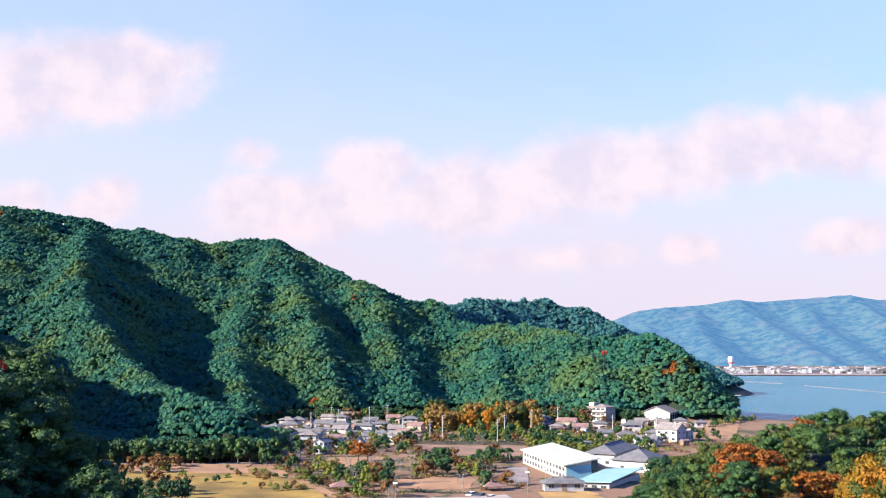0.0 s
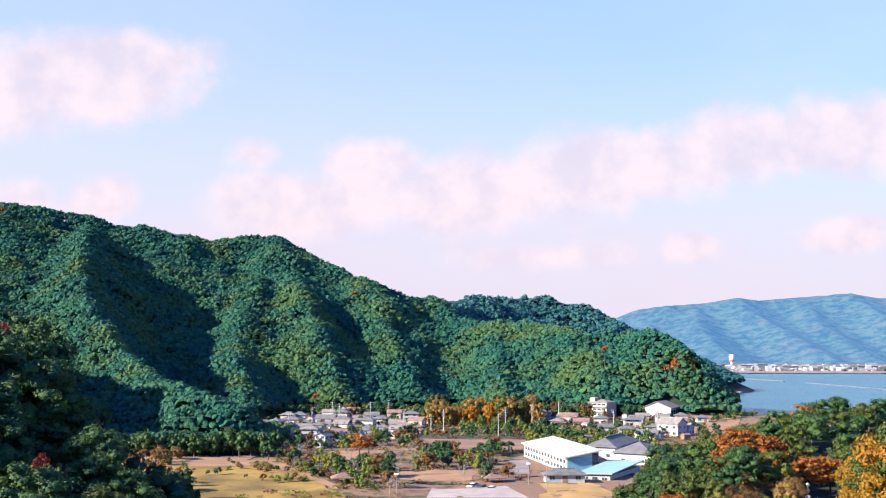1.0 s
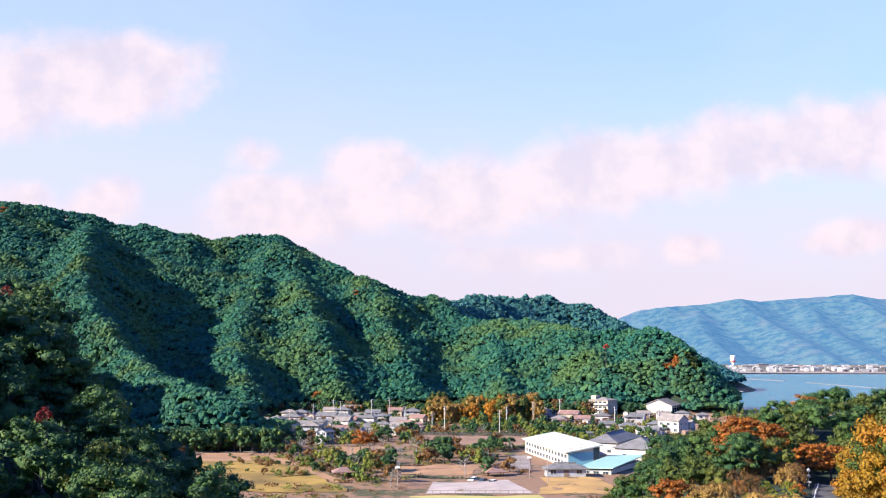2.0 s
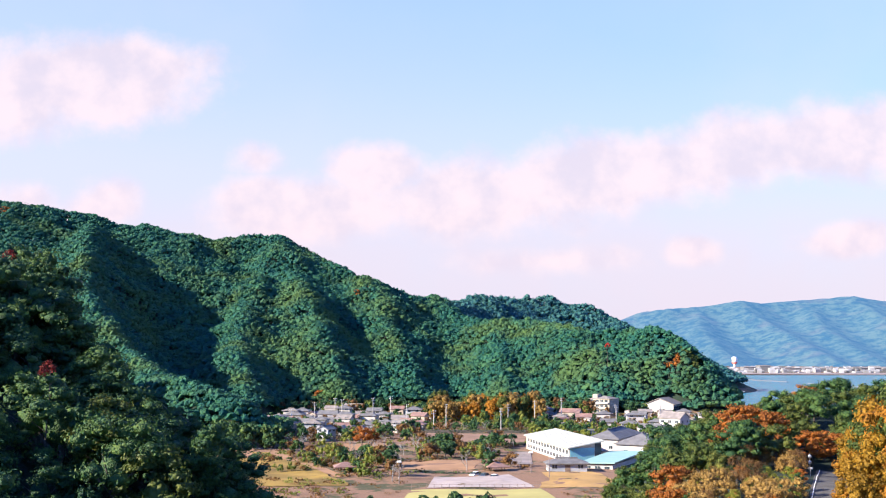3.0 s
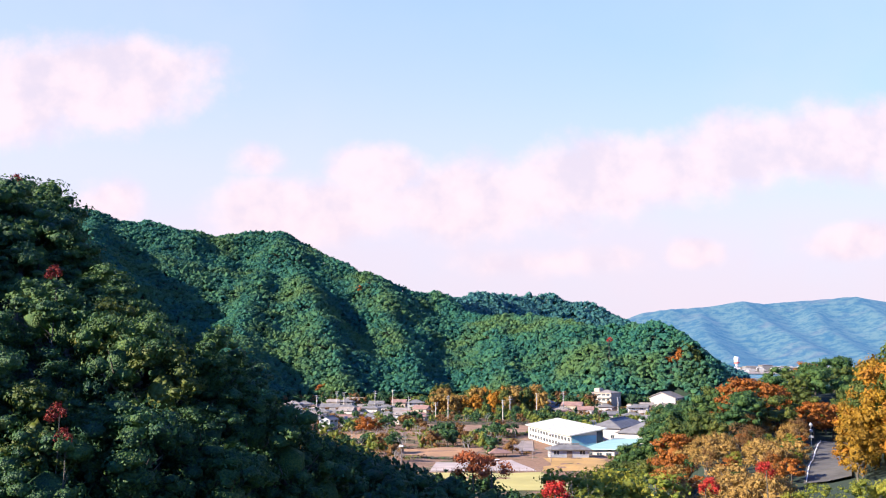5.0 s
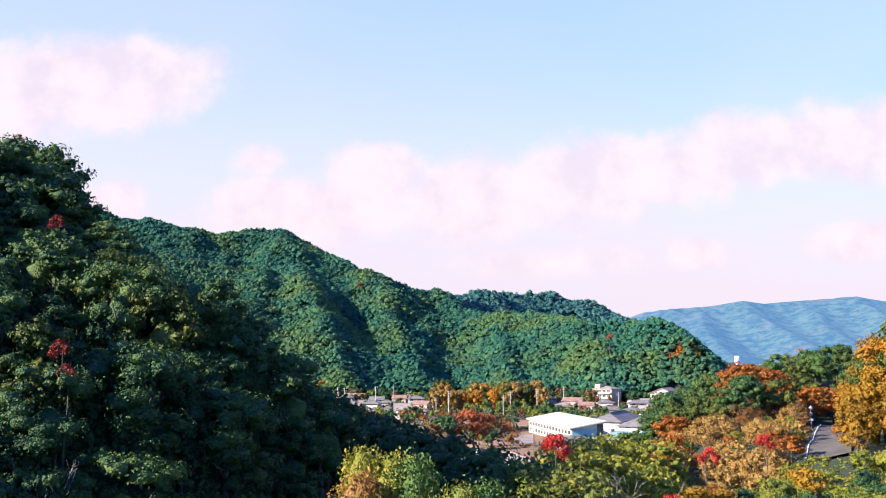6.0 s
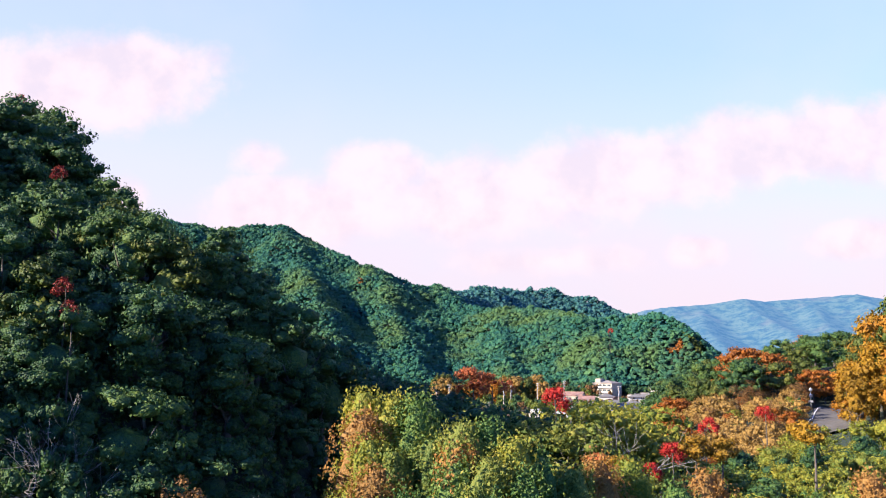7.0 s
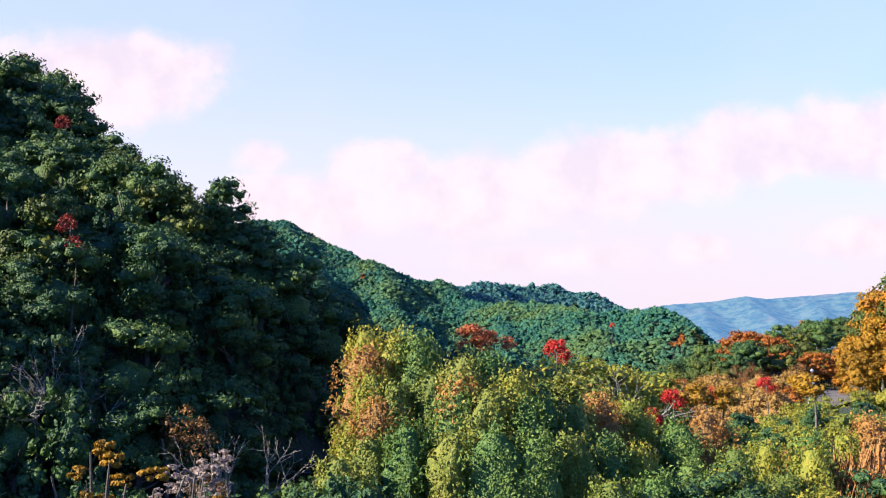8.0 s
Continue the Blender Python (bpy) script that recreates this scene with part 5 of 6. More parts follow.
def white_block():
    """The white block of three floors with balconies."""
    t = thing("apartment_block", "cream white three-storey block with balconies and a hipped roof", "building", pose(94, 600, 2.5, 0, 0, -40))
    part("wall", wall_box(13, 11, 9.0), CREAM_WALL, t)
    part("roof", hip_roof(13, 11, 9.0, 1.6, 0.4), PALE_TILE, t)
    bm = bmesh.new()
    box(bm, -5.5, -2.0, -4.5, 0, 9.2, 11.6, 0.1)
    part("stair_tower", bm, CREAM_WALL, t)
    for s in range(3):
        z = 0.4 + s * 2.9
        b = part("balcony", box(box(bmesh.new(), -6.2, 6.2, -6.7, -5.5, z, z + 0.2), -6.2, 6.2, -6.7, -6.6, z + 0.2, z + 1.1), WHITE_WALL, t)
        for k in range(4):
            window(t, -4.6 + k * 3.0, -5.5, z + 0.3, 2.2, 1.9, "front")
        for k in range(2):
            window(t, -6.5, -2.5 + k * 5, z + 0.9, 1.2, 1.1, "left")


white_block()


def white_barn():
    t = thing("warehouse", "large white gabled warehouse with a pale roof, open along one side", "building", pose(131, 608, 2.2, 0, 0, 62))
    part("wall", wall_box(20, 17, 6.0, 3.4), WHITE_WALL, t)
    part("roof", gable_roof(20, 17, 6.0, 3.4, 0.7, 0.3), PALE_TILE, t)
    # dark panels on the closed wall imitate the shade inside open bays
    bm = bmesh.new()
    for k in range(4):
        x = -9.2 + k * 4.8
        box(bm, x, x + 4.0, -8.6, -8.45, 0.2, 4.6)
    part("opening", bm, GLASS, t, "dark panels for the shade inside the open bays")
    for k in range(4):
        window(t, -7.2 + k * 4.8, -8.5, 4.8, 2.4, 0.9, "front")


white_barn()


def pole(x, y, h, turn=0):
    t = thing("utility_pole", "grey concrete utility pole with crossarms", "pole", pose(x, y, float(ground_height(x, y)), 0, 0, turn), "utility poles")
    v, f = tube([(0, 0, -1), (0, 0, h)], [0.24, 0.16], 8)
    part("shaft", mesh_np("shaft", v, f, CONCRETE, True), None, t)
    for k, z in enumerate((h - 0.5, h - 1.6)):
        a = part("crossarm", box(bmesh.new(), -1.1, 1.1, -0.28, -0.16, z, z + 0.14), STEEL, t)
        for q in (-0.95, 0, 0.95):
            v, f = tube([(q, -0.22, z + 0.14), (q, -0.22, z + 0.42)], [0.07, 0.05], 6)
            part("insulator", mesh_np("insulator", v, f, WHITE_PAINT, True), None, a)
    v, f = tube([(0.42, 0, h - 3.4), (0.42, 0, h - 2.5)], [0.26, 0.26], 8)
    part("transformer", mesh_np("transformer", v, f, STEEL, True), None, t)


for x, y, h in ((-6.1, 477, 9.5), (-0.2, 478, 12.5), (25.2, 468, 11), (29.5, 484, 12), (45.3, 519, 12), (-39.7, 545, 12), (-68, 520, 11), (-31, 560, 12), (-88, 470, 11), (-74, 480, 10), (-55, 530, 12), (34, 560, 11), (62, 545, 12), (84, 500, 11), (110, 520, 10), (-20, 505, 11), (-62, 560, 11)):
    pole(x, y, h, 20 + 3 * (x % 7))


def lay(name, label, corners, material, lift=0.06, category="ground", kind="structure", step=6.0, fray=0.0):
    """A sheet laid over the ground between four corners, its edges straight or frayed."""
    a, b, c, d = [np.array(q, float) for q in corners]
    nu = max(2, int(max(np.linalg.norm(b - a), np.linalg.norm(c - d)) / step))
    nv = max(2, int(max(np.linalg.norm(d - a), np.linalg.norm(c - b)) / step))
    u, v = np.meshgrid(np.linspace(0, 1, nu + 1), np.linspace(0, 1, nv + 1))
    u, v = u[..., None], v[..., None]
    p = (a * (1 - u) + b * u) * (1 - v) + (d * (1 - u) + c * u) * v
    if fray:
        p = p + fray * np.dstack([fractal(p[..., 0], p[..., 1], 14, 3, 8), fractal(p[..., 0], p[..., 1], 14, 3, 9)])
    z = ground_height(p[..., 0], p[..., 1]) + lift
    i = np.arange(nv)[:, None] * (nu + 1) + np.arange(nu)[None]
    f = np.stack([i, i + 1, i + nu + 2, i + nu + 1], -1).reshape(-1, 4)
    return tagged(new(name, mesh_np(name, np.dstack([p, z]).reshape(-1, 3), f, material)), label, category, kind=kind)


lay("lawn", "yellow green lawn fading to dry grass", [(-128, 266), (-25, 266), (-58, 368), (-118, 374)], LAWN, 0.18, "lawn", step=2.5, fray=2.6)
lay("field_1", "orange brown bare field beside the lawn", [(-118, 356), (-66, 352), (-72, 380), (-122, 380)], SAND, 0.22, "field", step=2.5, fray=2.6)
lay("road_1", "pale lane along the foot of the woods", [(-135, 379.5), (-66, 381), (-66, 385), (-135, 384)], PALE_PAVING, 0.26, "lane")
lay("footpath", "sandy footpath along the edge of the lawn", [(-31, 285), (-27, 285), (-62, 372), (-66, 370)], SAND, 0.24, "path")
lay("car_park", "pale paved car park", [(-5, 263), (23, 263), (18, 291), (-3.5, 287)], PALE_CONCRETE, 0.10, "car park")
lay("sports_court", "pale yellow clay sports court", [(-12, 225), (30, 225), (24, 260), (-9, 260)], YELLOW_COURT, 0.08, "court")
lay("field_2", "golden dry turf before the hut", [(24, 262), (48, 262), (44, 300), (27, 298)], DRY_TURF, 0.08, "yard", step=2.5, fray=2.6)
lay("field_3", "bare sandy clearing in the park", [(-15, 306), (12, 304), (11, 330), (-14, 334)], SAND, 0.08, "clearing", step=2.5, fray=2.6)
lay("field_4", "wide ploughed brown field", [(-28, 408), (36, 402), (40, 455), (-26, 462)], TAN_FIELD, 0.08, "field", step=2.5, fray=2.6)
lay("field_5", "sandy clearing round an orange tree", [(-46, 372), (-16, 366), (-20, 404), (-44, 408)], SAND, 0.09, "clearing", step=2.5, fray=2.6)
lay("pavement_1", "grey paved yard beside the hall", [(19, 318), (27, 318), (31, 372), (24, 372)], PALE_PAVING, 0.12, "yard")
lay("pavement_2", "pale terrace by the shore", [(120, 486), (140, 486), (178, 604), (160, 608)], SAND, 0.15, "terrace")
lay("road_2", "village street", [(-96, 508), (60, 500), (60, 504), (-96, 512)], PALE_PAVING, 0.12, "street")
road = lay("road", "grey asphalt road curving through the cutting", [(36.0, 103.4), (40.4, 102), (58.4, 147), (54.0, 148.4)], ASPHALT, 0.30, "road", step=2.0)


def strip(name, label, pts, width, material, lift):
    """A painted line that follows the ground."""
    p = np.array(pts, float)
    d = np.gradient(p, axis=0)
    nrm = np.column_stack([-d[:, 1], d[:, 0]]) / np.linalg.norm(d, axis=1)[:, None]
    l, r = p + nrm * width / 2, p - nrm * width / 2
    q = np.stack([l, r], 1).reshape(-1, 2)
    z = np.repeat(ground_height(p[:, 0], p[:, 1]), 2) + lift
    i = np.arange(len(p) - 1) * 2
    return tagged(new(name, mesh_np(name, np.column_stack([q, z]), np.stack([i, i + 1, i + 3, i + 2], 1), material)), label, "road marking", kind="structure")


strip("road_marking", "white edge line on the asphalt", [(36.6 + 17.6 * q, 104.2 + 43.5 * q) for q in np.linspace(0, 1, 22)], 0.10, WHITE_PAINT, 0.42)


def traffic_mirror():
    t = thing("traffic_mirror", "pair of round traffic mirrors on a white roadside pole", "traffic mirror", pose(50.3, 140.6, float(ground_height(50.3, 140.6)), 0, 0, -18))
    v, f = tube([(0, 0, -0.5), (0, 0, 3.1)], [0.05, 0.045], 8)
    part("pole", mesh_np("pole", v, f, STEEL, True), None, t)
    for z in (2.75, 1.95):
        v, f = tube([(0, -0.10, z), (0, -0.16, z), (0, -0.20, z), (0, -0.22, z)], [0.25, 0.25, 0.21, 0.02], 18)
        part("mirror", mesh_np("mirror", v, f, STEEL, True), None, t, "round mirror in a white rim")
    part("sign_plate", box(bmesh.new(), -0.32, 0.32, -0.12, -0.08, 1.0, 1.3, 0.02), FRAME, t)


traffic_mirror()


def car(x, y, turn, paint, label):
    t = thing("car", label, "car", pose(x, y, 1.74, 0, 0, turn), "parked cars")
    bm = bmesh.new()
    prof = [(-2.0, 0.35), (-2.05, 0.85), (-1.2, 0.98), (1.55, 1.0), (2.0, 0.85), (2.0, 0.35)]
    n = len(prof)
    solid(bm, [(a, -0.82, z) for a, z in prof] + [(a, 0.82, z) for a, z in prof], [tuple(range(n)), tuple(range(2 * n - 1, n - 1, -1))] + [(k, (k + 1) % n, n + (k + 1) % n, n + k) for k in range(n)])
    part("body", bm, paint, t)
    bm = bmesh.new()
    prof = [(-1.15, 0.98), (-0.55, 1.46), (1.15, 1.48), (1.6, 1.0)]
    n = 4
    solid(bm, [(a, -0.70, z) for a, z in prof] + [(a, 0.70, z) for a, z in prof], [tuple(range(n)), tuple(range(2 * n - 1, n - 1, -1))] + [(k, (k + 1) % n, n + (k + 1) % n, n + k) for k in range(n)])
    part("cabin_glazing", bm, GLASS, t, "dark glazed cabin")
    part("roof", box(bmesh.new(), -0.6, 1.15, -0.68, 0.68, 1.46, 1.53, 0.03), paint, t)
    for a in (-1.3, 1.3):
        for b in (-0.80, 0.80):
            v, f = tube([(a, b - 0.1, 0.32), (a, b + 0.1, 0.32)], [0.32, 0.32], 12)
            part("wheel", mesh_np("wheel", v, f, ASPHALT, True), None, t)


DARK_PAINT = surface("dark_car_paint", (0.06, 0.07, 0.09), 0.3, 1.0, 0.1, 0)
car(8.2, 294, 60, WHITE_PAINT, "small white car parked in the car park")
car(10.8, 291, 60, DARK_PAINT, "dark grey car parked between white ones")
car(13.4, 287.5, 60, WHITE_PAINT, "white car parked in the car park")


def gazebo(x, y):
    t = thing("gazebo", "brown wooden park shelter with a hipped roof", "shelter", pose(x, y, 1.7, 0, 0, 12))
    for a in (-2, 2):
        for b in (-1.6, 1.6):
            part("post", box(bmesh.new(), a - 0.1, a + 0.1, b - 0.1, b + 0.1, -0.2, 2.5), WOOD_WALL, t)
    part("roof", hip_roof(5.2, 4.2, 2.5, 1.3), BROWN_TILE, t)
    part("bench", box(bmesh.new(), -1.6, 1.6, -0.3, 0.3, 0.35, 0.45), WOOD_WALL, t)


gazebo(14.8, 300)
gazebo(-30, 300)


def lamp_post(x, y, h, label):
    t = thing("lamp_post", label, "lamp post", pose(x, y, 1.66), "park lamp posts")
    v, f = tube([(0, 0, -0.5), (0, 0, h)], [0.12, 0.08], 8)
    part("pole", mesh_np("pole", v, f, PALE_PAVING, True), None, t)
    part("lamp_head", box(bmesh.new(), -0.6, 0.6, -0.45, 0.45, h, h + 0.5, 0.1), WHITE_PAINT, t)


lamp_post(-12.7, 272, 6.5, "grey park lamp post with a white head")
lamp_post(28.6, 283, 9.0, "tall pale floodlight pole beside the court")
lamp_post(24.4, 293, 7.0, "pale lamp post beside the yard")


def fence(x0, x1, y, n):
    t = thing("court_fence", "low yellowish post and rail fence along the court", "fence", pose(0, 0, 1.66))
    for k in range(n):
        x = x0 + (x1 - x0) * k / (n - 1)
        part("post", box(bmesh.new(), x - 0.06, x + 0.06, y - 0.06, y + 0.06, -0.3, 2.2), PALE_PAVING, t)
    for z in (0.6, 1.4, 2.1):
        part("rail", box(bmesh.new(), x0, x1, y - 0.03, y + 0.03, z, z + 0.08), PALE_PAVING, t)


fence(-9, 24, 261.3, 18)


def hedge(x0, y0, x1, y1, h, name="hedge"):
    r = np.random.default_rng(int(abs(x0 * 7 + y0)))
    n = int(math.hypot(x1 - x0, y1 - y0) * 26)
    q = r.uniform(0, 1, n)
    c = np.column_stack([x0 + (x1 - x0) * q, y0 + (y1 - y0) * q + r.uniform(-0.6, 0.6, n), 1.6 + h * r.uniform(0.1, 1, n)])
    v, f = leaf_cards(r, c, r.normal(size=(n, 3)) + (0, 0, 0.6), 0.34)
    t = thing("hedge", "clipped dark green hedge", "hedge", Matrix(), "park hedges")
    part("foliage", mesh_np("foliage", v, f, EVERGREEN), None, t)
    bm = bmesh.new()
    solid(bm, [(x0, y0 - 0.5, 1.5), (x1, y1 - 0.5, 1.5), (x1, y1 + 0.5, 1.5), (x0, y0 + 0.5, 1.5), (x0, y0 - 0.4, 1.4 + h), (x1, y1 - 0.4, 1.4 + h), (x1, y1 + 0.4, 1.4 + h), (x0, y0 + 0.4, 1.4 + h)],
          [(0, 3, 2, 1), (0, 1, 5, 4), (1, 2, 6, 5), (2, 3, 7, 6), (3, 0, 4, 7), (4, 5, 6, 7)])
    part("wood_core", bm, BARK, t)


hedge(-13, 298, 10, 296, 1.3)
hedge(-26, 464, 36, 460, 1.6)
hedge(-34, 340, -16, 336, 1.2)
hedge(-40, 318, -20, 312, 1.3)
hedge(-10, 402, 36, 399, 1.1)
hedge(-34, 366, -12, 361, 1.4)

# village and park trees
PARK = "park trees"
PARK_GREEN = [tree_kind("park_tree", "green broadleaved park tree", EVERGREEN, 200 + k, 2.3, 0.4, 5.2, 12, 150, 0.44, PARK, spread=0.9, core=0.7) for k in range(3)]
PARK_OLIVE = [tree_kind("park_tree", "olive green park tree turning yellow", OLIVE, 210 + k, 2.2, 0.2, 4.6, 12, 150, 0.42, PARK, spread=0.9, core=0.6) for k in range(2)]
PARK_RUSSET = [tree_kind("park_tree", "russet half bare park tree", RUSSET, 215 + k, 2.3, 0.8, 4.8, 16, 200, 0.38, PARK, core=0.3, spread=0.95) for k in range(2)]
PARK_GOLD = [tree_kind("golden_tree", "golden brown autumn tree behind the village", (TAN, DULL_OLIVE, TAN, AMBER)[k], 220 + k, 3.2, 0.0, 9.0, 26, 520, 0.36, "autumn grove", spread=0.9, clump_r=0.34) for k in range(4)]
VILLAGE_GREEN = [tree_kind("garden_tree", "dark green garden tree among the village houses", EVERGREEN, 240 + k, 2.3, 0.0, 4.6, 9, 110, 0.44, "village trees", spread=0.9, core=0.7) for k in range(2)]
VILLAGE_OLIVE = [tree_kind("garden_tree", "yellowing garden tree among the village houses", OLIVE, 245 + k, 2.2, 0.0, 4.2, 9, 110, 0.42, "village trees", spread=0.9, core=0.6) for k in range(2)]
VILLAGE_RUSSET = [tree_kind("garden_tree", "brown half bare garden tree among the village houses", RUSSET, 250, 2.3, 0.4, 4.6, 9, 120, 0.38, "village trees", spread=0.95, core=0.3)]
PARK_BARE = [bare_tree("bare_park_tree", "grey leafless park tree", 230 + k, 6.5, PALE_BARK, PARK, 4, 0.6) for k in range(2)]
rng = np.random.default_rng(77)


def open_ground(x, y):
    """Clear of buildings, lots and paths."""
    return not ((26 < x < 64 and 258 < y < 392) or (-11 < x < 30 and 220 < y < 300) or (-126 < x < -30 - (y - 285) * 0.4 and 280 < y < 382) or (-15 < x < 12 and 304 < y < 333)
                or (50 < x < 92 and 360 < y < 410) or (-10 < x < 38 and 402 < y < 462) or (18 < x < 30 and 316 < y < 374) or (-46 < x < -17 and 370 < y < 404))


for x, y in scatter(rng, -62, 62, 262, 470, 7.4):
    if not open_ground(x, y) or rng.random() < 0.22 or x > 0.1 * y + 30 or (x < -25 - (y - 285) * 0.4 and y < 372):
        continue
    k = rng.random()
    p = PARK_GREEN if k < 0.36 else PARK_OLIVE if k < 0.52 else PARK_RUSSET if k < 0.74 else PARK_BARE
    plant(p[rng.integers(len(p))], x, y, rng.uniform(0.7, 1.25), rng.uniform(0, 360), rng.uniform(0.8, 1.1))
FAR_GARDENS = {"green": [], "yellow": [], "brown": []}
for x, y in scatter(rng, -104, 118, 584, 606, 5.2):
    if not (-83 < x < -75 or 84 < x < 104):
        FAR_GARDENS[rng.choice(["green", "green", "green", "yellow", "brown"])].append((x, y, rng.uniform(1.0, 1.9)))
for x, y in scatter(rng, -100, 140, 470, 625, 8.0):
    if rng.random() < 0.3 or (55 < x < 150 and y > 590):
        continue
    k = rng.random()
    if y > 515:
        FAR_GARDENS["green" if k < 0.5 else "yellow" if k < 0.8 else "brown"].append((x, y, rng.uniform(0.45, 1.0)))
        continue
    p = VILLAGE_GREEN if k < 0.5 else VILLAGE_OLIVE if k < 0.8 else VILLAGE_RUSSET
    plant(p[rng.integers(len(p))], x, y, rng.uniform(0.45, 1.0), rng.uniform(0, 360), rng.uniform(0.8, 1.1))
for tone, p in (("green", VILLAGE_GREEN), ("yellow", VILLAGE_OLIVE), ("brown", VILLAGE_RUSSET)):
    q = np.array(FAR_GARDENS[tone])
    sown_trees(f"{tone}_garden_woods", {"green": "dark green trees between and behind the village houses", "yellow": "yellowing trees between and behind the village houses", "brown": "brown half bare trees between and behind the village houses"}[tone], p, q[:, :2], q[:, 2])
for x, y in scatter(rng, -8, 48, 538, 575, 6.2):
    plant(PARK_GOLD[rng.integers(4)], x, y, rng.uniform(0.95, 1.45) * (0.8 if 0 < x < 9 else 1.0), rng.uniform(0, 360), rng.uniform(0.9, 1.15))
for x, y, s in ((-78, 622, 1.0), (-58, 618, 0.8), (-38, 612, 0.7), (-70, 612, 0.7), (-82, 610, 0.8)):
    plant(FAR_ORANGE[0] if x == -78 else PARK_GOLD[int(x) % 4], x, y, s * (1.6 if x == -78 else 1), rng.uniform(0, 360))
for x, y in scatter(rng, 12, 50, 486, 528, 7.0):
    plant(PARK_OLIVE[rng.integers(2)] if rng.random() < 0.6 else PARK_GREEN[rng.integers(3)], x, y, rng.uniform(0.7, 1.0), rng.uniform(0, 360), rng.uniform(0.9, 1.5))
for x, y in scatter(rng, 44, 88, 415, 500, 8.5):
    plant(VILLAGE_OLIVE[rng.integers(2)] if rng.random() < 0.5 else VILLAGE_GREEN[rng.integers(2)], x, y, rng.uniform(0.6, 1.05), rng.uniform(0, 360), rng.uniform(0.9, 1.2))
for x, y, s in ((-32.5, 388, 1.35), (-29, 392, 1.1), (-84, 303, 1.0), (-90, 312, 0.9), (-78, 296, 0.8)):
    plant(PARK_RUSSET[int(x) % 2] if x < -50 else FAR_ORANGE[0], x, y, s, rng.uniform(0, 360))

for k in range(30):
    q = rng.random()
    x, y = -24 - 35 * q + rng.normal() * 2.5, 287 + 82 * q + rng.normal() * 2
    p = (PARK_GREEN[k % 3], PARK_OLIVE[k % 2], PARK_RUSSET[k % 2])[k % 3]
    plant(p, x, y, rng.uniform(0.3, 0.75), rng.uniform(0, 360), rng.uniform(0.7, 1.0))
for k in range(16):
    plant((VILLAGE_GREEN + VILLAGE_OLIVE)[k % 4], 150 + 2.4 * k + rng.uniform(-3, 3), 560 + 3.0 * k + rng.uniform(-6, 6), rng.uniform(0.5, 0.95), 40 * k)
for k in range(16):
    plant(PARK_RUSSET[k % 2] if k % 3 else PARK_OLIVE[k % 2], rng.uniform(-126, -96), rng.uniform(350, 379), rng.uniform(0.6, 1.0), 50 * k)
for k in range(34):
    y = rng.uniform(300, 366)
    x = -34 - (y - 285) * 0.40 - abs(rng.normal()) * 13
    plant((PARK_RUSSET[k % 2], PARK_OLIVE[k % 2], PARK_GREEN[k % 3])[k % 3], x, y, rng.uniform(0.22, 0.6), 50 * k, rng.uniform(0.7, 1.0))
for x, y in ((146, 618), (149, 620), (152, 622), (148, 624), (151, 616), (145, 622), (154, 619), (147, 628), (143, 620), (156, 616)):
    plant(VILLAGE_GREEN[int(x) % 2], x, y, 1.25, 40 * x)
# brown and yellowish trees on the flank of the headland
for x, y, s in ((141, 634, 0.8), (144, 632, 1.0), (146.5, 635, 0.9), (139, 637, 0.7), (148, 640, 0.7)):
    plant(FAR_ORANGE[int(y) % 2], x, y, s * 1.15, 37 * y)
for x, y, s in ((153, 632, 0.9), (156, 630, 0.9), (159, 628, 0.8), (154, 637, 1.0), (157, 635, 0.9), (161, 626, 0.7), (151, 640, 1.0)):
    plant(FAR_OLIVE[int(y) % 2], x, y, s * 1.25, 53 * y)


def garden_shed(x, y, turn, w, d, h, tile, wall):
    t = thing("garden_shed", "small village shed with a low pitched roof", "shed", pose(x, y, float(ground_height(x, y)), 0, 0, turn), "village sheds")
    part("wall", wall_box(w, d, h, 0.5), wall, t)
    part("roof", gable_roof(w, d, h, 0.5, 0.3, 0.12), tile, t)
    part("door", box(bmesh.new(), -0.5, 0.5, -d / 2 - 0.05, -d / 2 + 0.02, 0, 1.8), WOOD_WALL, t)


for k in range(64):
    x, y = (rng.uniform(-92, -10), rng.uniform(462, 600)) if k < 44 else (rng.uniform(46, 140), rng.uniform(450, 585))
    garden_shed(x, y, rng.uniform(-25, 25) + 90 * (k % 2), rng.uniform(2.6, 6), rng.uniform(2.4, 4), rng.uniform(2.0, 2.8), (PALE_TILE, GREY_TILE, BROWN_TILE)[k % 3], (WHITE_WALL, GREY_WALL, WOOD_WALL)[k % 3])

# low scrub and weeds over the valley floor
rng = np.random.default_rng(31)
SCRUB = []
for k in range(4):
    c = rng.normal(size=(26, 3)) * (0.75, 0.75, 0.3) + (0, 0, 0.4)
    v, f = leaf_cards(rng, c, rng.normal(size=(26, 3)) + (0, 0, 0.8), 0.34)
    SCRUB.append((v, f))
for name, label, mat, n_all in (("scrub", "low green scrub and weeds between the trees", OLIVE, 900), ("dry_weeds", "dry brown weeds on the valley floor", RUSSET, 1100)):
    p = np.column_stack([rng.uniform(-95, 130, n_all * 3), rng.uniform(240, 600, n_all * 3)])
    p = p[[open_ground(x, y) and x > -0.32 * y + 30 for x, y in p]][:n_all]
    n = len(p)
    s = rng.uniform(0.6, 1.5, n)
    v, f = many(SCRUB, np.column_stack([p, ground_height(p[:, 0], p[:, 1])]), np.column_stack([s, s, s * 0.8]), rng.uniform(0, 6.28, n), rng.integers(0, 4, n))
    tagged(new(name, mesh_np(name, v, f, mat)), label, "scrub", kind="stuff")

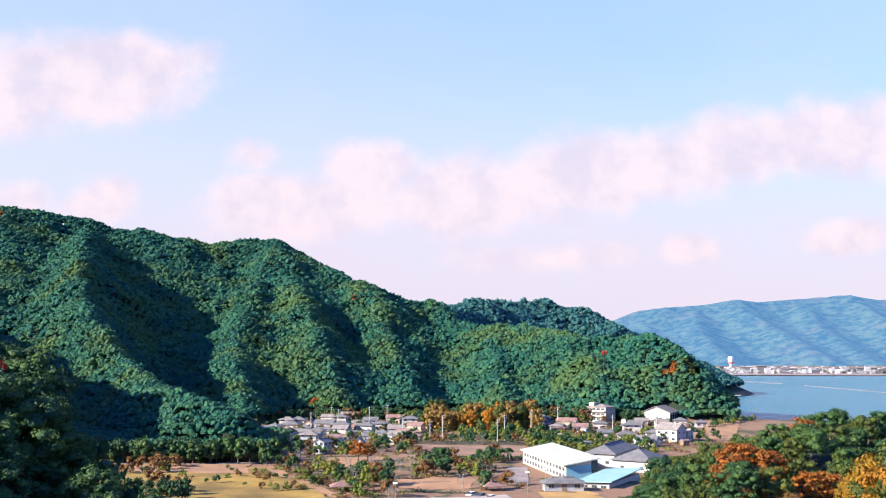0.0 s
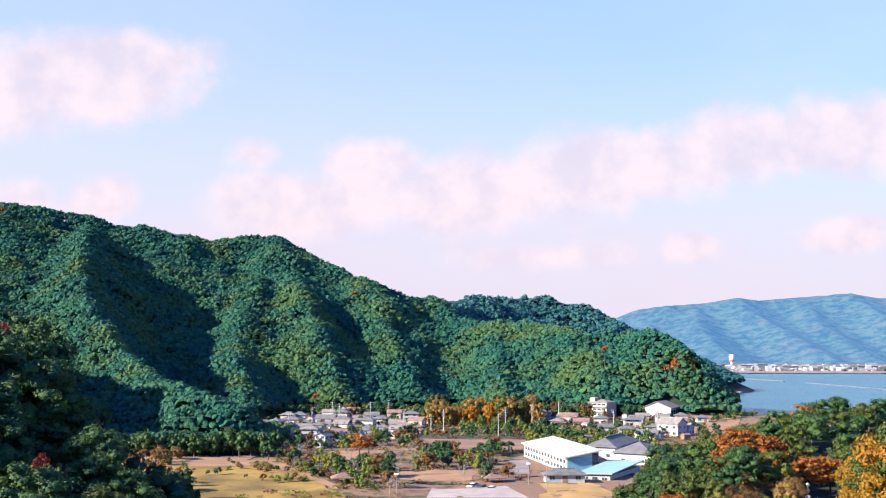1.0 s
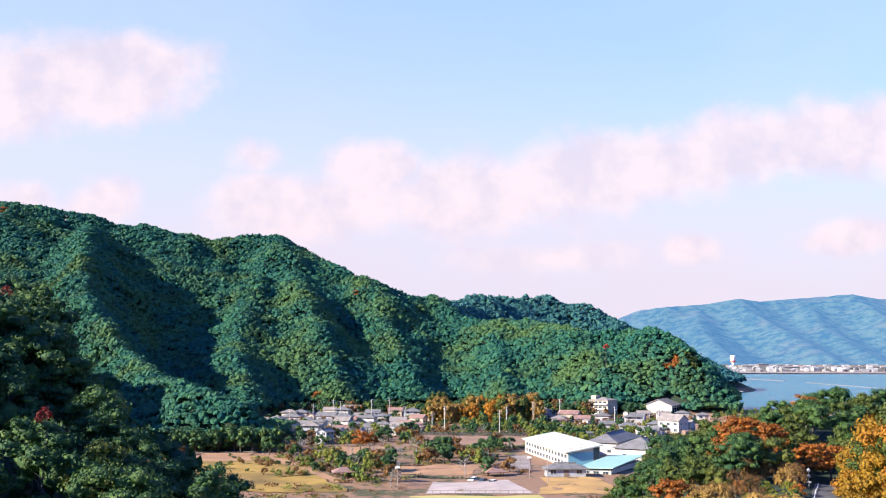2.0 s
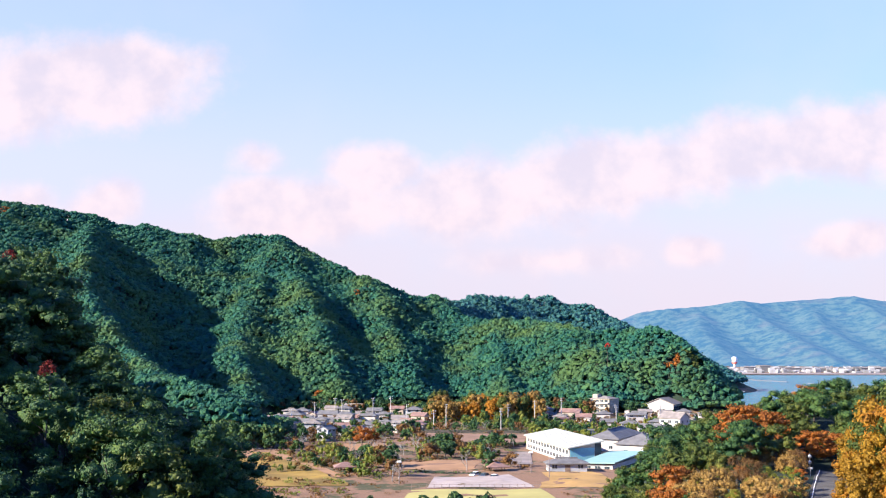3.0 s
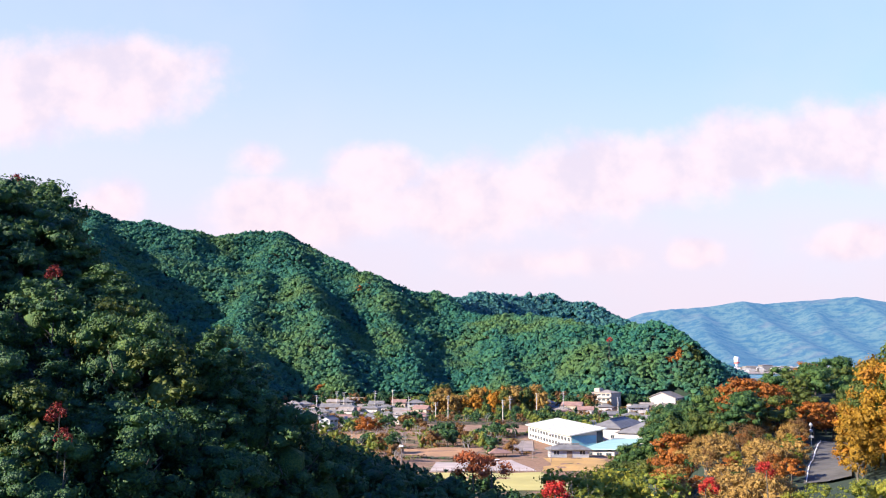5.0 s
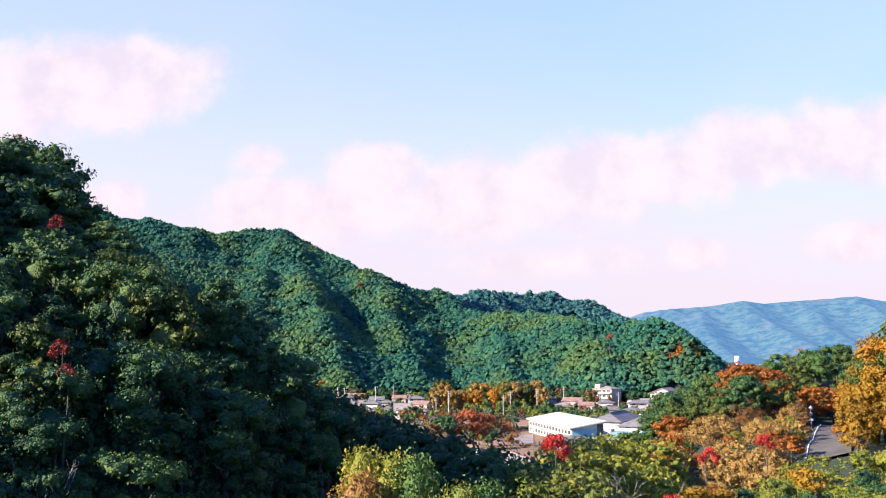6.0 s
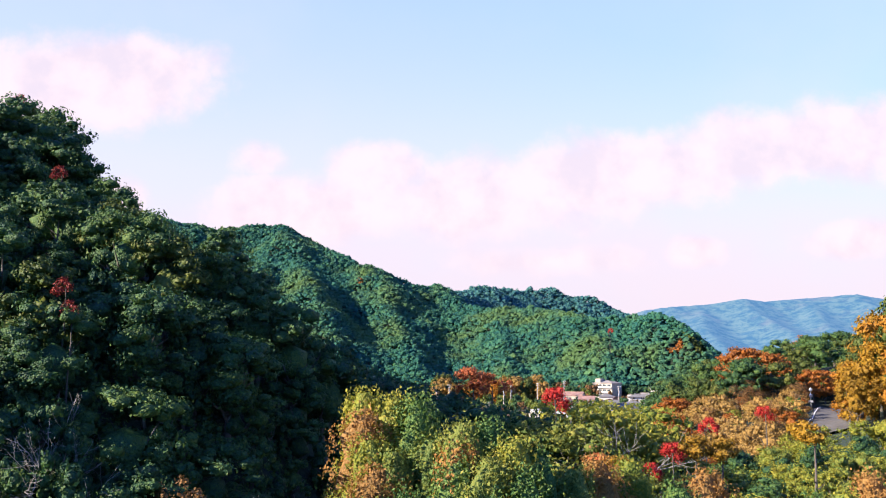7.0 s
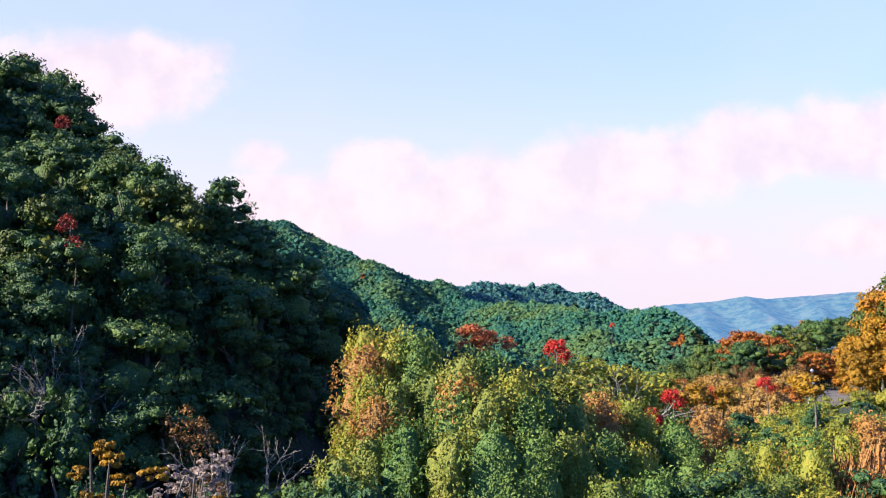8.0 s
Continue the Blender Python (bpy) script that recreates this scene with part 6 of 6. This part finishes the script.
# ------------------------------------------------------------------ the shore and the far town
rng = np.random.default_rng(5)


def rubble(name, label, pts, width, height):
    pieces = []
    for (x0, y0), (x1, y1) in zip(pts, pts[1:]):
        n = int(math.hypot(x1 - x0, y1 - y0) / 3.0)
        for k in range(n):
            q = (k + rng.random()) / n
            v, f = lumpy(rng, 1, 3, 0.3)
            pieces.append((v * np.array([width / 2, 3.2, height]) * rng.uniform(0.7, 1.1) + np.array([x0 + (x1 - x0) * q, y0 + (y1 - y0) * q, 0.2]), f))
    v, f = join(pieces)
    return tagged(new(name, mesh_np(name, v, f, ROCK)), label, "breakwater")


rubble("breakwater", "long pale stone breakwater in the bay", [(455, 1660), (468, 1500), (478, 1418)], 6, 1.3)
rubble("breakwater", "long low stone breakwater in the bay", [(483, 1345), (484, 1200), (486, 1080)], 4, 1.0)
lay("beach", "pale sand beach on the far shore", [(380, 1945), (1900, 1925), (1900, 1955), (380, 1966)], PALE_PAVING, 2.2, "beach", step=60)

FAR_WALL = surface("far_town_walls", (0.24, 0.235, 0.235), 0.85, 0.05, 0.2, 0, island=1.5)
v, f = ICO[1]
cube = np.array([(-1, -1, 0), (1, -1, 0), (1, 1, 0), (-1, 1, 0), (-1, -1, 1), (1, -1, 1), (1, 1, 1), (-1, 1, 1), (-1, 0, 1.35), (1, 0, 1.35)], float)
cube_f = np.array([(0, 1, 5), (0, 5, 4), (1, 2, 6), (1, 6, 5), (2, 3, 7), (2, 7, 6), (3, 0, 4), (3, 4, 7), (4, 5, 9), (4, 9, 8), (6, 7, 8), (6, 8, 9), (5, 6, 9), (7, 4, 8)])
n = 1700
fx = rng.uniform(480, 1750, n)
fy = rng.uniform(2010, 2620, n)
size = np.column_stack([rng.uniform(2, 6.5, n), rng.uniform(2, 5, n), rng.choice([2, 3, 3, 4, 5, 7], n)])
vv, ff = many([(cube, cube_f)], np.column_stack([fx, fy, ground_height(fx, fy) - 0.5]), size, rng.uniform(-0.3, 0.3, n), np.zeros(n, int))
tagged(new("far_town", mesh_np("far_town", vv, ff, FAR_WALL)), "distant town of pale low buildings across the bay", "town", kind="stuff")


def far_block(x, y, w, h, label):
    t = thing("far_building", label, "building", pose(x, y, 1.0), "large far buildings")
    part("wall", wall_box(w, 30, h), FAR_WALL, t)
    part("roof", hip_roof(w, 30, h, 1.5, 1.0, 0.5), PALE_TILE, t)


far_block(660, 2200, 26, 12, "tall white building on the far shore")
far_block(690, 2190, 22, 15, "tall white building with a stepped top on the far shore")
far_block(830, 2300, 150, 8, "long white factory hall on the far shore")
far_block(760, 2290, 60, 8, "long pale factory hall on the far shore")
far_block(1000, 2350, 120, 8, "long pale warehouse on the far shore")


def gas_tower():
    t = thing("water_tower", "white round water tower with a red band", "tower", pose(757, 2640, 2))
    v, f = tube([(0, 0, -2), (0, 0, 10), (0, 0, 16)], [3, 3, 4.5], 16)
    part("stem", mesh_np("stem", v, f, WHITE_PAINT, True), None, t)
    v, f = tube([(0, 0, 16), (0, 0, 17), (0, 0, 31), (0, 0, 32.5), (0, 0, 33)], [4.5, 7, 7, 6, 0.5], 20)
    part("tank", mesh_np("tank", v, f, WHITE_PAINT, True), None, t)
    v, f = tube([(0, 0, 15), (0, 0, 19)], [7.15, 7.15], 20)
    part("band", mesh_np("band", v, f, RED_PAINT, True), None, t, "red painted band")


gas_tower()


def jetty():
    t = thing("jetty", "low concrete jetty on piles", "jetty", pose(275, 1005, 0))
    part("deck", box(bmesh.new(), -22, 22, -2, 2, 1.2, 1.8), CONCRETE, t)
    for k in range(8):
        v, f = tube([(-20 + k * 5.7, 0, -4), (-20 + k * 5.7, 0, 1.3)], [0.4, 0.4], 8)
        part("pile", mesh_np("pile", v, f, CONCRETE, True), None, t)


jetty()
# single bright trees on the mountain
for x, y, s in ((-72, 800, 1.5), (-64, 808, 1.2), (-358, 800, 1.7), (103, 640, 1.2), (-350, 705, 1.6)):
    plant(FAR_ORANGE[1] if x > 150 else RED_SHRUB[0] if x in (103,) else FAR_ORANGE[0], x, y, s * (2.2 if x == 103 else 1), 40)
